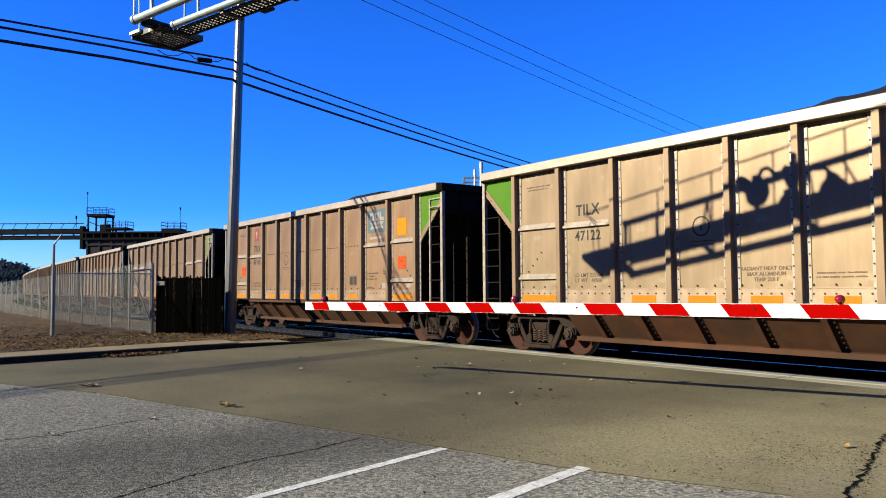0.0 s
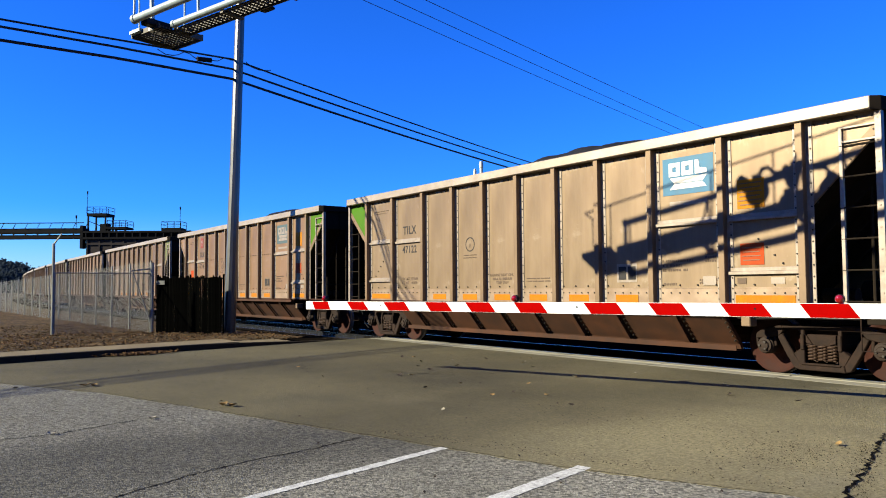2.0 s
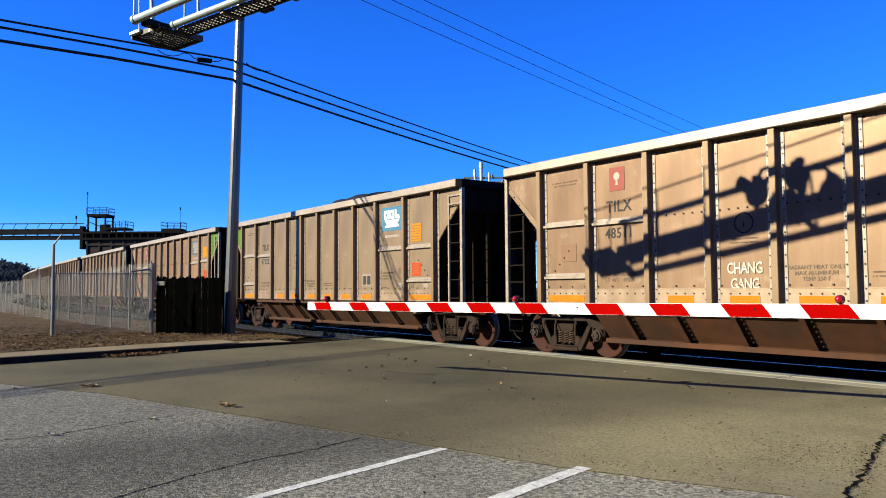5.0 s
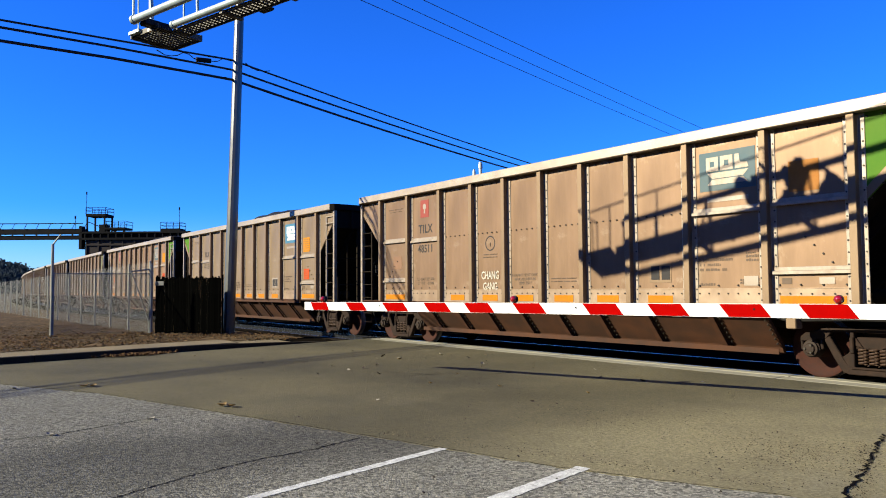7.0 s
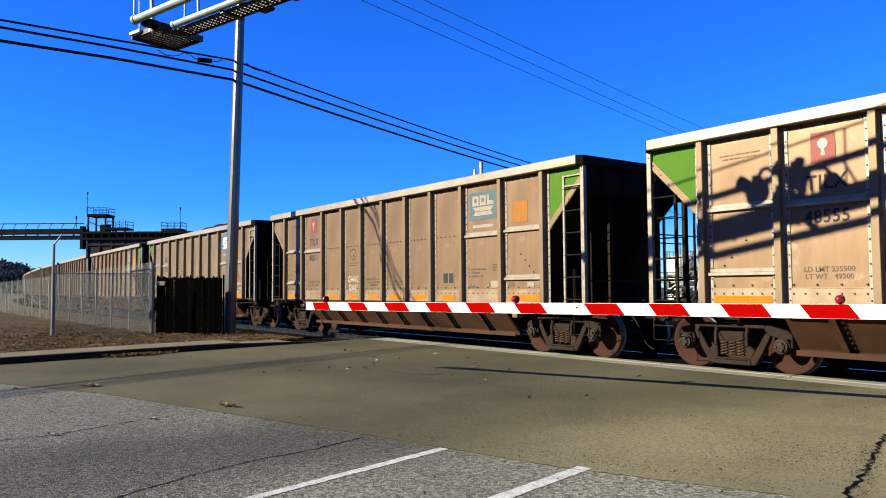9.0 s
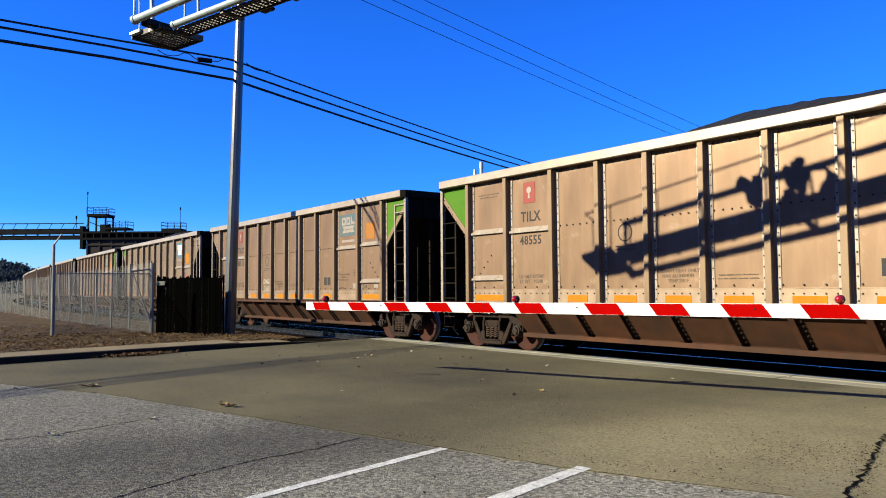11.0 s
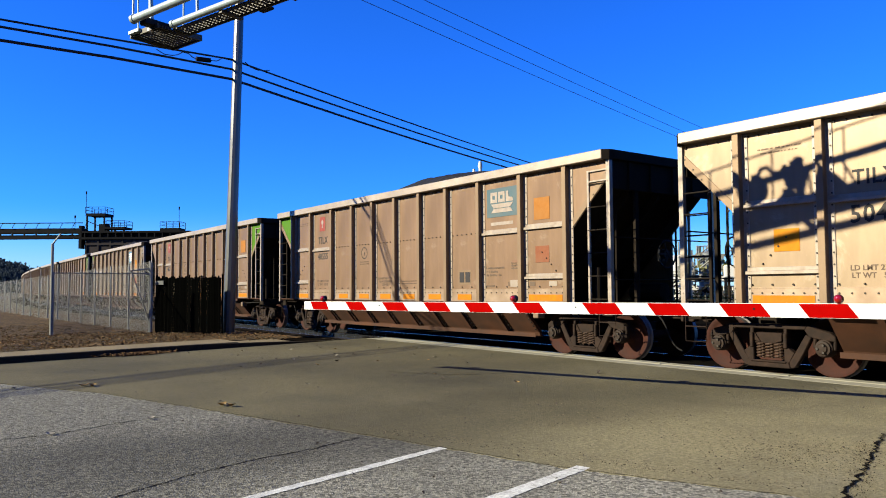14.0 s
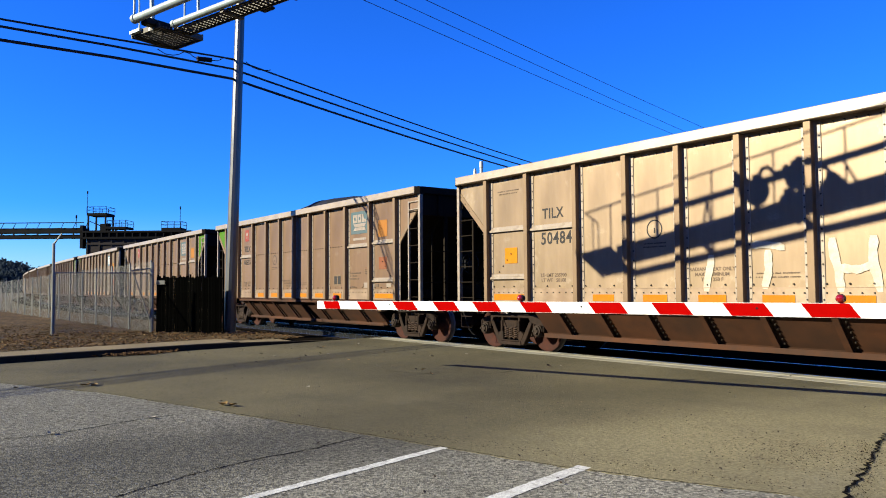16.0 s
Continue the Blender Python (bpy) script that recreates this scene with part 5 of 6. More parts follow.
SPECS = {0: dict(number="47122", green_left="green", green_right="", logo="blue", mid=False, lower="redor", wheel_end=1, drop=0.19),
         1: dict(number="48511", green_left="", green_right="green", logo="bluefade", emblem=True, lower="", left_square="faded", upper="ochre", dust="panelbrown"),
         2: dict(number="48555", green_left="green", green_right="", logo="bluefade", emblem=True, lower="brick", upper="ochre", wheel_end=1, dust="panelbrown"),
         3: dict(number="50484", weights=("235900", "50100"), green_left="", green_right="", logo="bluefade", mid=False, left_square="orange", dust="panelpale"),
         -1: dict(number="47145", green_left="", green_right="green", logo="bluefade", emblem=True, left_square="redor", dust="panelrust")}
for k in range(-9, 4):
    spec = SPECS.get(k, dict(number="", green_left="greenmix" if k % 3 == 0 else "", green_right="greenmix" if k % 2 == 0 else "", near=False,
                             emblem=False, dust="panelrust" if k % 2 else "panelbrown"))
    ends = {("", ""): "plain end plates", }.get((spec["green_left"], spec["green_right"]), "green end plate")
    car, rolls = hopper_car("dusty tan ribbed coal hopper car with " + ends, seed=k + 9, **spec)
    TRAIN.append((k, car, rolls))


def car_of(k):
    return next(c for i, c, _ in TRAIN if i == k)


# sprayed white words on two of the cars
c = car_of(1)
place("graffiti", "graf", lambda: text_mesh("CHANG\nGANG", 0.25, "spray", squeeze=0.72, spacing=0.92), c, -1.7, 1.62, -SIDE - 0.012, "white sprayed graffiti lettering")
c = car_of(3)
STROKES = ((-0.62, 0.15, 0.60, 1.62), (0.38, 0.15, 0.60, 1.66), (0.38, 0.62, 0.13, 2.0),
           (1.45, 0.15, 0.78, 1.7), (2.0, 0.15, 0.78, 1.7), (1.72, 0.44, 0.13, 1.68))
for i, (x, w, h, z) in enumerate(STROKES):
    place("graffiti", ("stroke", i), lambda: m_stroke(w, h, i), c, x, z, -SIDE - 0.0115 - 0.0004 * i, "thick white sprayed stroke")


# ---- crossing gate ----
ARM0, ARMD = Vector((-11.53, 5.90, 1.13)), Vector((0.948, 0.317, 0)).normalized()
PIVOT = ARM0 + ARMD * 10.4
ANG = math.degrees(math.atan2(ARMD.y, ARMD.x))
gate = thing("crossing_gate", "red and white striped level crossing gate, lowered across the road", "crossing gate",
             m=Matrix.Translation((PIVOT.x, PIVOT.y, 0)) @ pose(0, 0, 0, rz=ANG))
bm = bmesh.new()
rod(bm, (0.35, 0.3, 0.0), (0.35, 0.3, 3.6), 0.06, 14)
box(bm, 0.1, 0.6, 0.05, 0.55, 0.0, 0.06)
part("mast", bm, "alu", gate)
bm = bmesh.new()
box(bm, 0.02, 0.5, 0.06, 0.5, 0.75, 1.5)
part("mechanism_box", bm, "alu", gate, bevel=0.02)
ARM_LEN = 10.4 + 0.32


def arm_h(s):
    return 0.068 + 0.014 * (s / 8.3)


bm = bmesh.new()
n = 24
lo = []
for i in range(n + 1):
    s = -0.32 + (10.72) * i / n
    h = arm_h(s)
    ring = [bm.verts.new((s - 10.4, y, z)) for y, z in ((-0.022, -h), (0.022, -h), (0.022, h), (-0.022, h))]
    if lo:
        for j in range(4):
            bm.faces.new((lo[j], lo[(j + 1) % 4], ring[(j + 1) % 4], ring[j]))
    else:
        bm.faces.new(ring[::-1])
    lo = ring
bm.faces.new(lo)
arm = part("gate_arm", bm, "armwhite", gate, "white gate arm with slanted red stripes")
arm.location = (0, 0, ARM0.z)
REDS = [(-0.14, 0.22), (0.68, 1.04), (1.46, 1.88), (2.28, 2.68), (3.02, 3.43), (3.84, 4.26), (4.90, 5.36), (5.78, 6.20), (6.66, 7.13), (7.53, 8.02), (8.4, 8.85), (9.25, 9.7)]
for a, b in REDS:
    bm = bmesh.new()
    ha, hb = arm_h(a) - 0.004, arm_h(b) - 0.004
    sl = 0.11 if a > -0.1 else 0.06
    prism(bm, [(a - 10.4 - sl / 2, ha), (b - 10.4 - sl / 2, hb), (b - 10.4 + sl / 2, -hb), (a - 10.4 + sl / 2, -ha)], -0.026, -0.0221)
    part("red_stripe", bm, "armred", arm)
for s in (0.12, 3.80, 7.88):
    bm = bmesh.new()
    lathe(bm, [(0.013, -0.068), (0.032, -0.06), (0.044, -0.043), (0.047, -0.03)], 16)
    bmesh.ops.translate(bm, verts=bm.verts[:], vec=(s - 10.4, 0, arm_h(s) + 0.05))
    lamp_part = part("arm_lamp", bm, "lens", arm, "round red lamp on the gate arm", smooth=True)
    bm = bmesh.new()
    lathe(bm, [(0.049, -0.035), (0.051, 0.03), (0.03, 0.05)], 16)
    bmesh.ops.translate(bm, verts=bm.verts[:], vec=(s - 10.4, 0, arm_h(s) + 0.05))
    box(bm, s - 10.42, s - 10.38, -0.015, 0.015, arm_h(s), arm_h(s) + 0.03)
    part("lamp_housing", bm, "rubber", arm)
for s in (1.35, 4.75, 7.0):
    bm = bmesh.new()
    rod(bm, (s - 10.4, -0.03, arm_h(s) * 0.2), (s - 10.4, 0.03, arm_h(s) * 0.2), 0.012, 6)
    part("arm_bolt", bm, "rubber", arm)

# ---- signal cantilever ----
CU = 15.79
cant = thing("signal_cantilever", "weathered aluminium signal cantilever with a grating walkway over the road", "signal cantilever",
             m=pose(-12.15, 3.02, 5.59, rz=CU))
L = 13.2
UP = (0.22, 0.89)  # y and z of the upper chord
for y, z, r, x0 in ((-0.01, 0.07, 0.062, -0.04), (0.445, 0.035, 0.054, 0.33), (*UP, 0.055, -0.02)):
    bm = bmesh.new()
    rod(bm, (x0, y, z), (L, y, z), r, 16)
    part("truss_tube", bm, "alu", cant, smooth=True)
    bm = bmesh.new()
    rod(bm, (x0 - 0.012, y, z), (x0 + 0.05, y, z), r * 1.18, 16)
    part("tube_cap", bm, "alu", cant, smooth=True)


def strut(p, q, r, name="truss_web", material="alu"):
    bm = bmesh.new()
    rod(bm, p, q, r, 8)
    return part(name, bm, material, cant)


strut((-0.05, -0.01, 0.07), (-0.05, -0.01, 0.95), 0.018)
strut((0.02, 0.27, 0.0), (0.02, UP[0], UP[1]), 0.036)
strut((0.99, 0.445, 0.06), (0.99, 0.42, 0.80), 0.024)
for x in (2.04, 4.06, 6.08, 8.1, 10.1, 12.1):
    strut((x, *UP), (x - 0.06, -0.01, 0.07), 0.022)
    strut((x, *UP), (x, 0.445, 0.06), 0.022)
    strut((x, -0.01, 0.04), (x + 0.05, 0.445, 0.03), 0.05, "truss_tie")
for x in (4.62, 6.7, 8.8):
    strut((x, *UP), (x + 0.55, 0.445, 0.08), 0.02)
# grating of crossed bars
for x0, x1, y0, y1 in ((-0.58, 0.2, 0.28, 1.03), (0.21, L, 0.52, 0.80)):
    bm = bmesh.new()
    y = y0 + 0.02
    while y < y1:
        box(bm, x0, x1, y - 0.008, y + 0.008, -0.024 if x0 < 0 else -0.010, 0.012)
        y += 0.05
    x = x0 + 0.02
    while x < x1:
        box(bm, x - 0.022, x + 0.022, y0, y1, -0.006, 0.010)
        x += 0.10
    part("grating", bm, "grate", cant, "dark galvanised walkway grating")
for x0, x1, y0, y1, z0, z1 in ((-0.61, -0.58, 0.26, 1.06, -0.05, 0.05), (-0.58, 0.22, 1.03, 1.06, -0.05, 0.05), (0.20, 0.225, 0.56, 1.03, -0.05, 0.04),
                               (0.225, L, 0.80, 0.825, -0.03, 0.15), (-0.30, 0.2, 0.26, 0.28, -0.04, 0.04)):
    bm = bmesh.new()
    box(bm, x0, x1, y0, y1, z0, z1)
    part("walkway_frame", bm, "grate", cant)
for x in (1.55, 2.8, 4.05, 5.8, 7.05, 8.3):
    bm = bmesh.new()
    box(bm, x - 0.035, x + 0.035, 0.46, 0.85, -0.06, -0.012)
    part("walkway_bracket", bm, "grate", cant)
bm = bmesh.new()
box(bm, -0.03, 0.13, 0.08, 0.56, -0.005, 0.11)
part("end_plate", bm, "rubber", cant, bevel=0.02)
for y in (0.30, 0.44):
    bm = bmesh.new()
    lathe(bm, [(0.01, -0.05), (0.03, -0.04), (0.04, 0.0), (0.03, 0.03)], 12)
    bmesh.ops.translate(bm, verts=bm.verts[:], vec=(-0.07, y, -0.01))
    part("end_lamp", bm, "armwhite", cant, "small pale lamp", smooth=True)
bm = bmesh.new()
box(bm, -0.58, -0.28, 0.21, 0.30, 0.0, 0.05)
part("end_step", bm, "alu", cant)
bm = bmesh.new()
box(bm, 1.95, 2.20, 0.83, 0.95, -0.03, 0.02)
part("junction_box", bm, "rubber", cant, bevel=0.02)
bm = bmesh.new()
sweep(bm, [(-0.62, 0.40, 0.93), (-0.66, 0.60, 0.95), (-0.70, 0.80, 0.96), (0.3, 0.81, 0.96), (4.0, 0.81, 0.96), (L - 1, 0.81, 0.96)], 0.017, 8)
part("handrail", bm, "alu", cant, "thin tubular handrail")
for y in (0.40, 0.60):
    strut((-0.60, y, 0.0), (-0.63, y, 0.94), 0.013, "handrail_post")
for i in range(10):
    strut((0.06 + 1.27 * i, 0.81, 0.0), (0.06 + 1.27 * i, 0.81, 0.96), 0.015, "handrail_post")


def signal_head(x, z, r, hood):
    """A round target with its lamp body and visor; hood is the visor's length along y."""
    bm = bmesh.new()
    s = 1 if hood > 0 else -1
    lathe(bm, [(r * 0.45, -s * 0.12), (r * 0.96, -s * 0.03), (r, 0.0), (r, s * 0.02), (r * 0.5, s * 0.03)], 28)
    rod(bm, (0, 0, 0), (-0.06, hood, 0.02), r * 0.5, 16)
    box(bm, -0.06, 0.06, -0.1, 0.06, r * 0.6, r * 1.12)
    bmesh.ops.translate(bm, verts=bm.verts[:], vec=(x, 1.0, z))
    part("signal_head", bm, "rubber", cant, "round black warning signal head", smooth=True)


signal_head(3.70, 0.285, 0.225, 0.36)
signal_head(4.44, 0.35, 0.20, 0.20)
signal_head(5.06, -0.01, 0.225, -0.18)
signal_head(4.30, -0.06, 0.215, -0.16)
bm = bmesh.new()
rod(bm, (4.50, 0.99, -0.25), (4.50, 0.99, 0.56), 0.055, 12)
rod(bm, (4.50, 0.99, 0.54), (4.50, 0.99, 0.61), 0.075, 12)
part("signal_post", bm, "rubber", cant)
bm = bmesh.new()
sweep(bm, [(3.72, 1.0, 0.50), (3.80, 1.0, 0.62), (3.92, 1.0, 0.62), (4.02, 1.0, 0.50), (4.50, 1.0, 0.45), (4.82, 1.0, 0.38), (4.94, 1.0, 0.36), (5.02, 1.0, 0.28)], 0.032, 8)
part("signal_arm", bm, "rubber", cant)
strut((4.50, 0.99, 0.02), (4.50, 0.60, 0.02), 0.05, "signal_bracket", "rubber")
strut((3.70, 1.0, 0.06), (3.40, 0.82, 0.08), 0.025, "signal_bracket", "rubber")
bm = bmesh.new()
rod(bm, (L - 0.35, 0.22, -5.59), (L - 0.35, 0.22, 1.3), 0.16, 18)
box(bm, L - 0.7, L, -0.13, 0.57, -5.59, -5.54)
part("mast", bm, "alu", cant, smooth=True)

# ---- utility pole and cables ----
bm = bmesh.new()
rod(bm, (0, 0, -0.2), (0.263, 0.209, 12.9), 0.195, 12, 0.138)
rod(bm, (0, 0, -0.1), (0, 0, 0.05), 0.27, 16)
pole = solo("utility_pole", bm, "pole", "tall many-sided grey steel utility pole on the pavement edge", "utility pole", m=pose(-23.614, 8.854, 0.0, rz=15))
ATT = [Vector((-23.442, 8.826, 8.903)), Vector((-23.442, 8.826, 8.578)), Vector((-23.442, 8.826, 8.253))]
SPAN = [(-22.271, 4.928), (-21.552, 2.096), (-21.95, -1.518), (-21.00, -5.720), (-19.56, -10.400), (-18.31, -14.144), (-15.92, -22.256)]
HEIGHTS = [(8.493, 8.254, 8.212, 8.108, 8.056, 8.108, 8.472), (8.285, 8.065, 7.972, 7.868, 7.848, 7.900, 8.264), (7.963, 7.720, 7.692, 7.618, 7.588, 7.640, 8.004)]
LEFTS = [[(x, y, z) for (x, y), z in zip(SPAN, hs)] for hs in HEIGHTS]
RIGHTS = [(-32.581, 30.744, 8.813), (-33.029, 30.150, 8.712), (-33.432, 29.613, 8.556)]
SUBR = [0.029, 0.034, 0.042]


def cable_thing(pts, r, material, label, category="cable"):
    bm = bmesh.new()
    sweep(bm, pts, r)
    return solo("cable", bm, material, label, category, "overhead cables")


def sag(a, b, n, drop):
    a, b = Vector(a), Vector(b)
    return [a + (b - a) * i / n + Vector((0, 0, -drop * 4 * (i / n) * (1 - i / n))) for i in range(n + 1)]


for i in range(3):
    far = ATT[i] + (Vector(RIGHTS[i]) - ATT[i]) * 2.6
    pts = [Vector(p) for p in LEFTS[i][::-1]] + sag(ATT[i], Vector(RIGHTS[i]), 8, 0.08) + [far]
    cable_thing(pts, SUBR[i], "cable", "thick black overhead cable fixed to the utility pole")
bm = bmesh.new()
rod(bm, (-23.400, 7.661, 8.701), (-23.417, 8.120, 8.735), 0.075, 10)
splice = solo("splice_box", bm, "rubber", "grey cable splice box hanging under the cable", "splice box", smooth=True)
bm = bmesh.new()
sweep(bm, [(-23.356, 6.429, 8.768), (-23.365, 6.675, 8.659), (-23.373, 6.899, 8.666), (-23.380, 7.067, 8.717), (-23.386, 7.246, 8.840), (-23.392, 7.426, 8.820), (-23.397, 7.571, 8.721), (-23.408, 7.840, 8.679),
           (-23.416, 8.098, 8.729), (-23.425, 8.333, 8.756), (-23.432, 8.523, 8.883), (-23.442, 8.848, 8.869)], 0.014)
solo("cable_loop", bm, "cable", "slack loop of thin black cable", "cable", "overhead cables")
bm = bmesh.new()
sweep(bm, [(-23.251, 9.215, 8.824), (-23.363, 9.454, 8.729), (-23.511, 9.771, 8.724), (-23.651, 10.071, 8.789), (-23.746, 10.274, 8.858)], 0.016)
solo("cable_loop", bm, "cable", "slack loop of thin black cable", "cable", "overhead cables")
for a, b in (((-76.1, 45.6, 36.04), (-98.3, 133.7, 34.25)), ((-73.9, 48.6, 36.0), (-96.5, 136.1, 34.6)), ((-71.7, 51.6, 36.0), (-94.66, 138.5, 35.8))):
    a, b = Vector(a), Vector(b)
    cable_thing(sag(a - (b - a) * 0.6, b + (b - a) * 0.6, 14, 0.6), 0.04, "wire", "thin distant power line high in the sky", "power line")


# ---- fences ----
def chain_link(name, a, b, z0, z1, spacing, label, step=0.12, top_rail=True, first=True, fall=0.0):
    """Posts, top rail and crossed wires between two points on the ground."""
    f = thing(name, label, "fence")
    a, b = Vector((*a, 0)), Vector((*b, 0))
    d = (b - a).normalized()
    ln = (b - a).length
    n = max(1, round(ln / spacing))
    for i in range(0 if first else 1, n + 1):
        bm = bmesh.new()
        p = a + d * ln * i / n
        rod(bm, (p.x, p.y, z0 - 0.2), (p.x, p.y, z1 + 0.03), 0.035, 8)
        part("post", bm, "fpost", f)
    if top_rail:
        bm = bmesh.new()
        rod(bm, a + Vector((0, 0, z1)), b + Vector((0, 0, z1)), 0.02, 6)
        part("top_rail", bm, "fpost", f)
    bm = bmesh.new()
    h = z1 - z0
    k = -h
    s = Vector((-d.y, d.x, 0)) * 0.002
    w = 0.0045 if step > 0.05 else 0.003
    while k < ln:
        for sg in (1, -1):
            p0, p1 = (k, z0), (k + h, z1)
            if sg < 0:
                p0, p1 = (k, z1), (k + h, z0)
            t0, t1 = max(0, -k / h), min(1, (ln - k) / h)
            if t1 <= t0:
                continue
            q0 = (p0[0] + (p1[0] - p0[0]) * t0, p0[1] + (p1[1] - p0[1]) * t0)
            q1 = (p0[0] + (p1[0] - p0[0]) * t1, p0[1] + (p1[1] - p0[1]) * t1)
            A = a + d * q0[0] + s * sg + Vector((0, 0, q0[1]))
            B = a + d * q1[0] + s * sg + Vector((0, 0, q1[1]))
            e = d * w
            bm.faces.new([bm.verts.new(v) for v in (A - e, A + e, B + e, B - e)])
        k += step
    part("wire_mesh", bm, "mesh", f, "grey chain link wire mesh")
    for ob in f.children:
        for v in ob.data.vertices:
            v.co.z -= fall * (v.co - a).dot(d)
    return f


B0 = (-25.14, 6.81)
chain_link("chain_link_fence", (-25.14, 6.81), (-95.0, 5.4), 0.0, 2.33, 2.45, "tall grey chain link fence beside the railway", step=0.075, top_rail=False, fall=0.009)
chain_link("chain_link_fence", (-25.43, 4.05), (-25.14, 6.81), 0.1, 1.95, 3.0, "short grey chain link fence panel across the verge", step=0.045)
post = thing("fence_post", "grey steel fence post with a slanted barbed wire arm", "fence post")
bm = bmesh.new()
rod(bm, (-25.45, 4.02, 0), (-25.45, 4.02, 2.85), 0.042, 10)
part("shaft", bm, "fpost", post)
bm = bmesh.new()
rod(bm, (-25.45, 4.02, 2.83), (-25.35, 4.22, 3.15), 0.025, 8)
part("barb_arm", bm, "fpost", post)
bm = bmesh.new()
rod(bm, (-25.14, 6.85, 0), (-25.14, 6.85, 2.3), 0.06, 10)
rod(bm, (-25.17, 6.25, 2.0), (-25.14, 6.8, 0.4), 0.02, 6)
rod(bm, (-25.17, 6.2, 2.02), (-25.14, 6.8, 2.1), 0.025, 6)
solo("corner_post", bm, "fpost", "grey steel corner post with a diagonal brace", "fence post")
# dark slatted fence from the corner to the pole
sf = thing("slatted_fence", "dark fence with black privacy slats beside the track", "fence")
A, Bv = Vector((-25.0, 6.95, 0)), Vector((-23.1, 8.42, 0))
d = (Bv - A).normalized()
ln = (Bv - A).length
n = 42
bm = bmesh.new()
box(bm, -0.0248, 0.0248, -0.006, 0.006, 0.06, 1.84)
slat_mesh = to_mesh("slat", bm, "slat")
rng = random.Random(5)
for i in range(n):
    p = A + d * ln * (i + 0.5) / n
    o = part("slat", slat_mesh, "", sf)
    o.matrix_basis = pose(p.x, p.y, rng.uniform(-0.05, 0.03), rz=math.degrees(math.atan2(d.y, d.x)) + rng.uniform(-9, 9))
bm = bmesh.new()
for k in (0, 0.5, 1):
    p = A + d * ln * k + Vector((0.02, -0.03, 0)) * -2
    rod(bm, (p.x, p.y, 0), (p.x, p.y, 1.9), 0.03, 8)
for z in (0.35, 1.0, 1.76):
    rod(bm, A + Vector((-0.02, 0.03, z)), Bv + Vector((-0.02, 0.03, z)), 0.02, 6)
part("rail_frame", bm, "slat", sf)
bm = bmesh.new()
box(bm, -0.16, 0.16, -0.01, 0.0, 0, 0.13)
part("sign", bm, "sign", sf, "small pale notice").matrix_basis = pose(-24.82, 7.02, 1.58, rz=37)

# ---- plant tower and conveyor far behind the train ----
TW = pose(-139.57, 30.15, 1.1, rz=53.54)
tower = thing("plant_tower", "dark steel conveyor tower with railed platforms, beyond the train", "industrial tower", m=TW)


def frame_box(bm, x0, x1, y0, y1, z0, z1, w):
    for x in (x0, x1):
        for y in (y0, y1):
            box(bm, x - w, x + w, y - w, y + w, z0, z1)
    for z in (z0, z1):
        for y in (y0, y1):
            box(bm, x0, x1, y - w, y + w, z - w, z + w)
        for x in (x0, x1):
            box(bm, x - w, x + w, y0, y1, z - w, z + w)


def rails(bm, x0, x1, y0, y1, z):
    for zz in (z + 0.55, z + 1.1):
        for y in (y0, y1):
            box(bm, x0, x1, y - 0.03, y + 0.03, zz - 0.03, zz + 0.03)
        for x in (x0, x1):
            box(bm, x - 0.03, x + 0.03, y0, y1, zz - 0.03, zz + 0.03)
    n = max(2, int((x1 - x0) / 0.9))
    for i in range(n + 1):
        for y in (y0, y1):
            x = x0 + (x1 - x0) * i / n
            box(bm, x - 0.035, x + 0.035, y - 0.03, y + 0.03, z, z + 1.1)


bm = bmesh.new()
box(bm, -3.4, 14.5, 0, 6, -1.5, 9.2)
for i in range(9):
    box(bm, -3.3 + 2.1 * i, -3.1 + 2.1 * i, -0.12, -0.004, -1.5, 9.2)
box(bm, -3.4, 14.5, -0.14, -0.004, 8.2, 8.5)
part("lower_wall", bm, "towerwall", tower)
bm = bmesh.new()
box(bm, -4.3, 14.8, -0.3, 6, 9.2, 9.55)
box(bm, -3.6, 14.5, 0.3, 5.7, 9.55, 10.3)
box(bm, -4.3, 14.8, -0.3, 6, 10.3, 10.6)
for i in range(14):
    box(bm, -3.5 + 1.35 * i, -3.3 + 1.35 * i, -0.25, 0.31, 9.55, 10.3)
box(bm, -4.4, -3.9, -0.3, 1.0, 7.6, 11.6)
part("deck_frame", bm, "tower", tower)
bm = bmesh.new()
frame_box(bm, -3.2, -0.2, 0.2, 3.2, 10.6, 13.4, 0.12)
box(bm, -3.4, 0.0, 0, 3.4, 13.3, 13.75)
beam(bm, (-3.2, 0.2, 12.4), (-0.2, 0.2, 11.2), 0.12, 0.12)
box(bm, -1.2, 0.0, 0.3, 2.0, 10.6, 11.9)
part("upper_frame", bm, "tower", tower)
bm = bmesh.new()
box(bm, -0.2, 3.4, 0, 3.4, 11.0, 11.35)
for x in (0.1, 1.5, 3.1):
    box(bm, x, x + 0.25, 0.1, 0.4, 10.6, 11.0)
part("side_platform", bm, "tower", tower)
bm = bmesh.new()
box(bm, 9.6, 13.0, 0, 3, 10.6, 11.1)
part("end_platform", bm, "tower", tower)
for x0, x1, y1, z in ((-3.4, 0.0, 3.4, 13.75), (0.2, 3.4, 3.4, 11.35), (9.6, 13.0, 3, 11.1)):
    bm = bmesh.new()
    rails(bm, x0, x1, 0, y1, z)
    part("railing", bm, "tower", tower)
